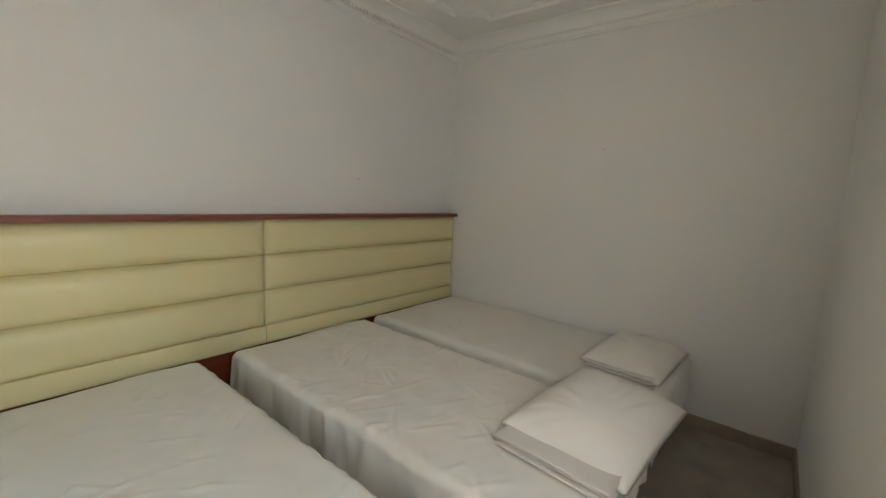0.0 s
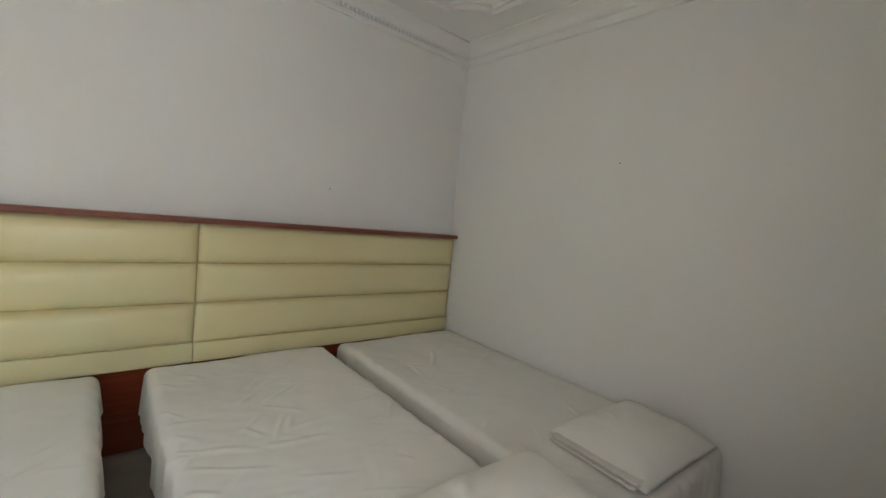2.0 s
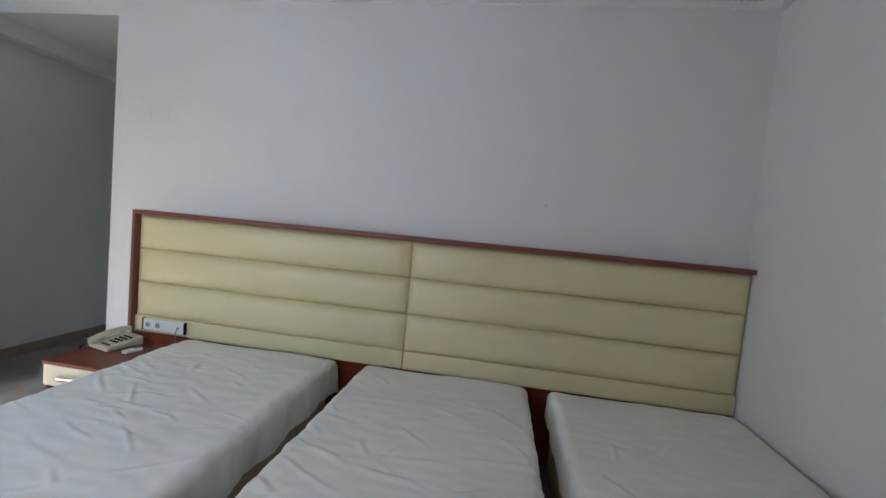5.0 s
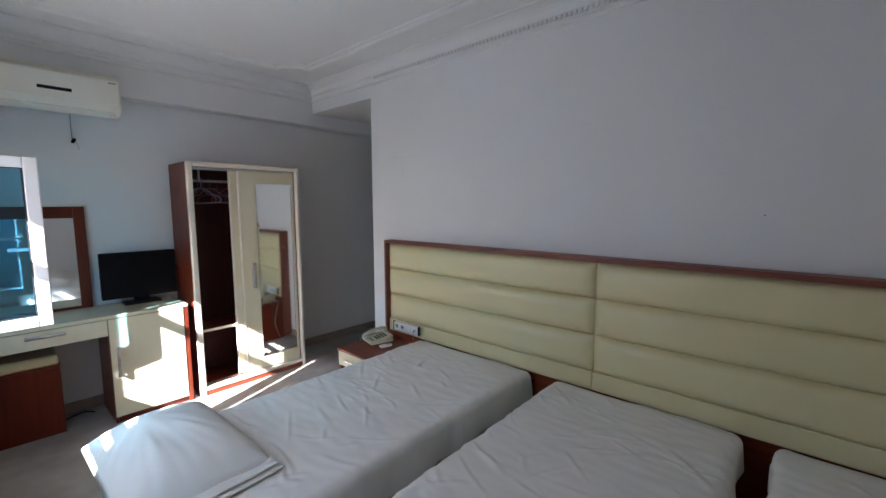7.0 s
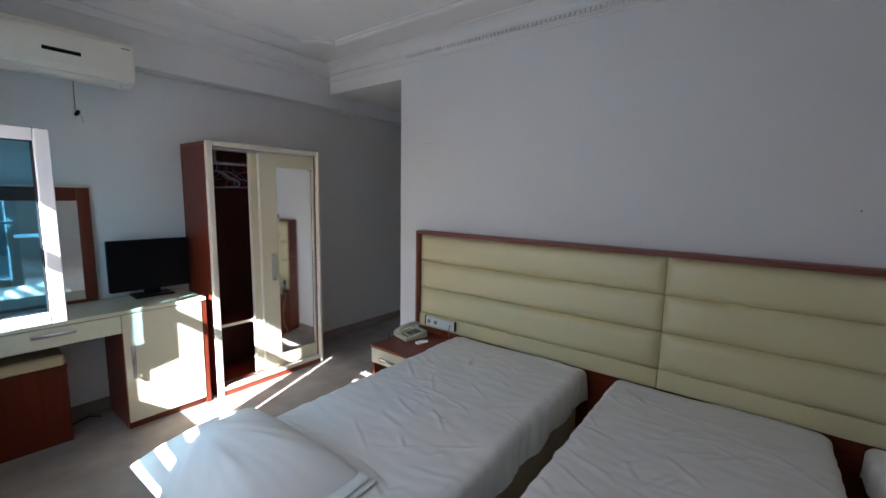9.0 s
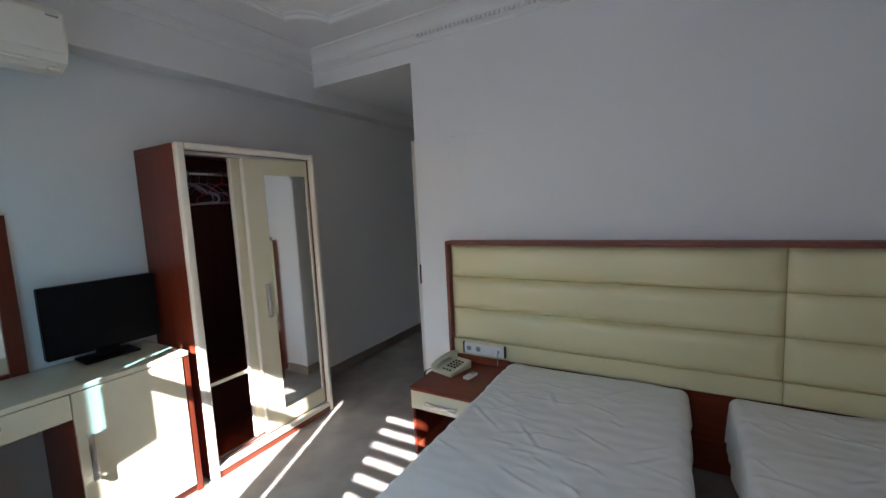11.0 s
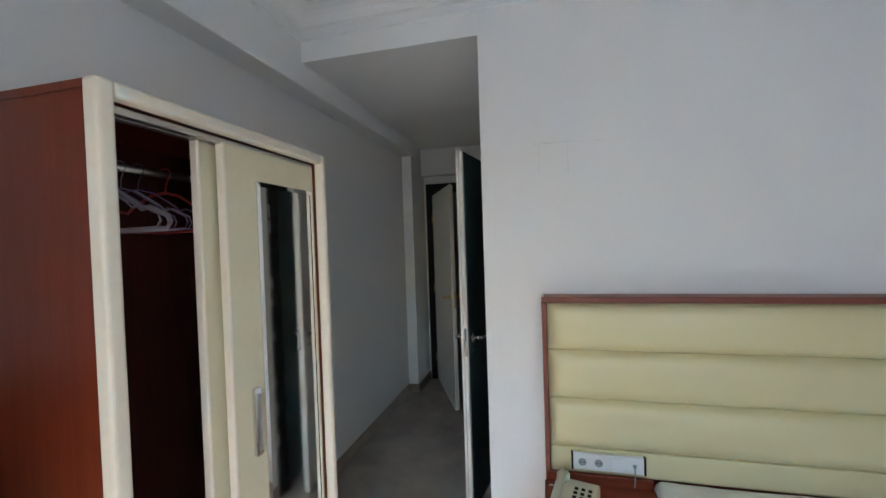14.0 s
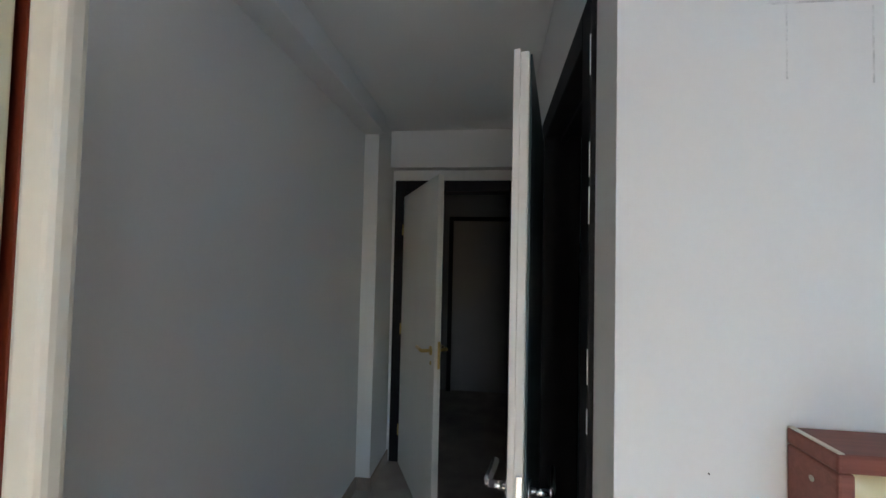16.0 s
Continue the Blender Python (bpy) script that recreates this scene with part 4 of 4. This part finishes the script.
part("lower_bezel", box(B(), -0.240, 0.240, 0.029, 0.0335, 0.050, 0.0605, 0.002), SCREEN, TV, "glossy black lower edge")
part("status_light", box(B(), -0.195, -0.165, 0.0302, 0.0312, 0.067, 0.071), GREY, TV)

ST = thing("stool", (-0.212, -1.785, 0), "mahogany box stool with cream padded seat", "stool", turn=-2)
part("body", box(B(), -0.168, 0.168, -0.145, 0.145, 0.0, 0.475, 0.003), MAHOGANY, ST)
part("seat", box(B(), -0.166, 0.166, -0.143, 0.143, 0.476, 0.550, 0.022, 4), VINYL, ST, smooth=True)
part("seat_border", box(B(), -0.172, 0.172, -0.149, 0.149, 0.468, 0.480, 0.003), MAHOGANY, ST)

part_cable = thing("power_cable", (-0.45, -1.86, 0.006), "black power cable lying on the carpet", "cable")
part("cord", tube(B(), [(-0.10, 0.03, 0), (-0.05, -0.03, 0), (0.02, 0.0, 0.0), (0.08, 0.05, 0), (0.14, 0.02, 0), (0.20, 0.06, 0)], 0.004, 8), BLACK, part_cable, smooth=True)


# ---- air conditioner on the beam ----
AC = thing("air_conditioner", (-0.485, BEAM_Y, 2.178), "white wall-mounted split air conditioner", "air conditioner")
bm = B()
prof = [(0.0, 0.0), (0.10, 0.0), (0.165, 0.025), (0.190, 0.075), (0.195, 0.16), (0.187, 0.228), (0.15, 0.259), (0.0, 0.265)]
n = len(prof)
ends = [[bm.verts.new((x, y, z)) for y, z in prof] for x in (-0.345, -0.340, 0.340, 0.345)]
for a, b in zip(ends, ends[1:]):
    for k in range(n):
        bm.faces.new((a[k], a[(k + 1) % n], b[(k + 1) % n], b[k]))
bm.faces.new(ends[0])
bm.faces.new(ends[-1])
part("casing", bm, ACPLASTIC, AC)
part("flap", box(B(), -0.31, 0.31, 0.105, 0.160, 0.010, 0.020, 0.003), ACPLASTIC, AC)
part("front_panel", box(B(), -0.335, 0.335, 0.186, 0.1975, 0.056, 0.222, 0.004), ACPLASTIC, AC)
part("display", box(B(), -0.085, 0.082, 0.193, 0.1995, 0.108, 0.130, 0.003), BLACK, AC, "dark display slot")
part("badge", box(B(), -0.322, -0.278, 0.1972, 0.1985, 0.204, 0.213), GREY, AC)
for k in range(14):
    part("grille_bar", box(B(), -0.32, 0.32, 0.02 + k * 0.009, 0.024 + k * 0.009, 0.262, 0.269), ACPLASTIC, AC)
for x in (-0.30, 0.30):
    part("corner_clip", box(B(), x - 0.02, x + 0.02, 0.12, 0.15, -0.012, 0.004, 0.004), ACPLASTIC, AC)
WI = thing("wire_hook", (-0.588, L_Y, 2.0), "dark wire stub hanging from the wall", "wire")
part("wire", tube(B(), [(0, 0.13, 0.37), (0.003, 0.05, 0.34), (0.0, 0.015, 0.25), (0.002, 0.012, 0.1), (0.0, 0.012, 0.02)], 0.003, 6), GREY, WI, smooth=True)
part("plug", rod(B(), (0, 0.005, 0.0), (-0.01, 0.03, 0.02), 0.011, 10), BLACK, WI)
part("tail", tube(B(), [(-0.01, 0.02, 0.01), (-0.025, 0.02, -0.01), (-0.03, 0.018, -0.05)], 0.002, 6), GREY, WI)


# ---- bathroom fittings, seen in the wardrobe's mirror ----
WC = thing("toilet", (-3.25, 0.45, 0), "white porcelain toilet with closed lid", "toilet")
bm = B()
grid(bm, 24, 10, lambda u, v: ((0.13 + 0.06 * min(v * 1.6, 1)) * math.cos(u * 2 * math.pi), -0.05 + (0.16 + 0.08 * min(v * 1.6, 1)) * math.sin(u * 2 * math.pi), 0.006 + 0.39 * v))
part("bowl", bm, PORCELAIN, WC, smooth=True)
part("lid", rod(B(), (0, -0.05, 0.397), (0, -0.05, 0.42), 0.20, 28), PORCELAIN, WC)
part("cistern", box(B(), -0.19, 0.19, 0.19, 0.295, 0.40, 0.78, 0.02, 3), PORCELAIN, WC)
TR = thing("towel_shelf", (-2.95, 0.745, 1.55), "chrome bar towel shelf in the bathroom", "shelf")
for y in (-0.05, -0.11, -0.17, -0.23):
    part("bar", rod(B(), (-0.25, y, 0), (0.25, y, 0), 0.007, 10), CHROME, TR)
for x in (-0.24, 0.24):
    part("bracket", box(B(), x - 0.006, x + 0.006, -0.24, 0.0, -0.012, -0.006), CHROME, TR)
folded_blanket((-2.95, 0.60, 1.56), 0, 0.40, 0.2, 3, "folded white towels on the shelf", SHEET)
RL = thing("toilet_roll", (-3.02, 0.69, 0.98), "white toilet paper roll in a holder", "toilet roll")
part("roll", rod(B(), (-0.05, 0, 0), (0.05, 0, 0), 0.05, 24), SHEET, RL)
part("holder", tube(B(), [(-0.06, 0.06, 0.0), (-0.06, 0, 0), (0.06, 0, 0), (0.06, 0.06, 0)], 0.005, 8), CHROME, RL)


# ---- marks on the walls ----
def nail_hole(x, y, z, along, size=0.0032):
    n_ = thing("nail", (x, y, z), "small dark nail in the white wall", "nail", "nails in the walls")
    part("head", rod(B(), (0, 0, 0), Vector(along) * 0.003, size, 8), BLACK, n_)


nail_hole(-1.087, R_Y, 1.79, (0, -1, 0))
nail_hole(HB_X, 1.93, 1.49, (1, 0, 0))
nail_hole(HB_X, -0.72, 1.16, (1, 0, 0), 0.0012)


def pencil_mark(y0, y1, z0, z1):
    p = thing("pencil_mark", (HB_X, 0, 0), "faint pencil line drawn on the white wall", "mark", "pencil lines on the wall")
    part("line", box(B(), 0, 0.0008, y0, y1, z0, z1), PENCIL, p)


for m_ in ((-0.63, -0.45, 1.937, 1.940), (-0.43, -0.30, 1.930, 1.932), (-0.60, -0.5975, 1.81, 1.935), (-0.472, -0.4695, 1.80, 1.928)):
    pencil_mark(*m_)
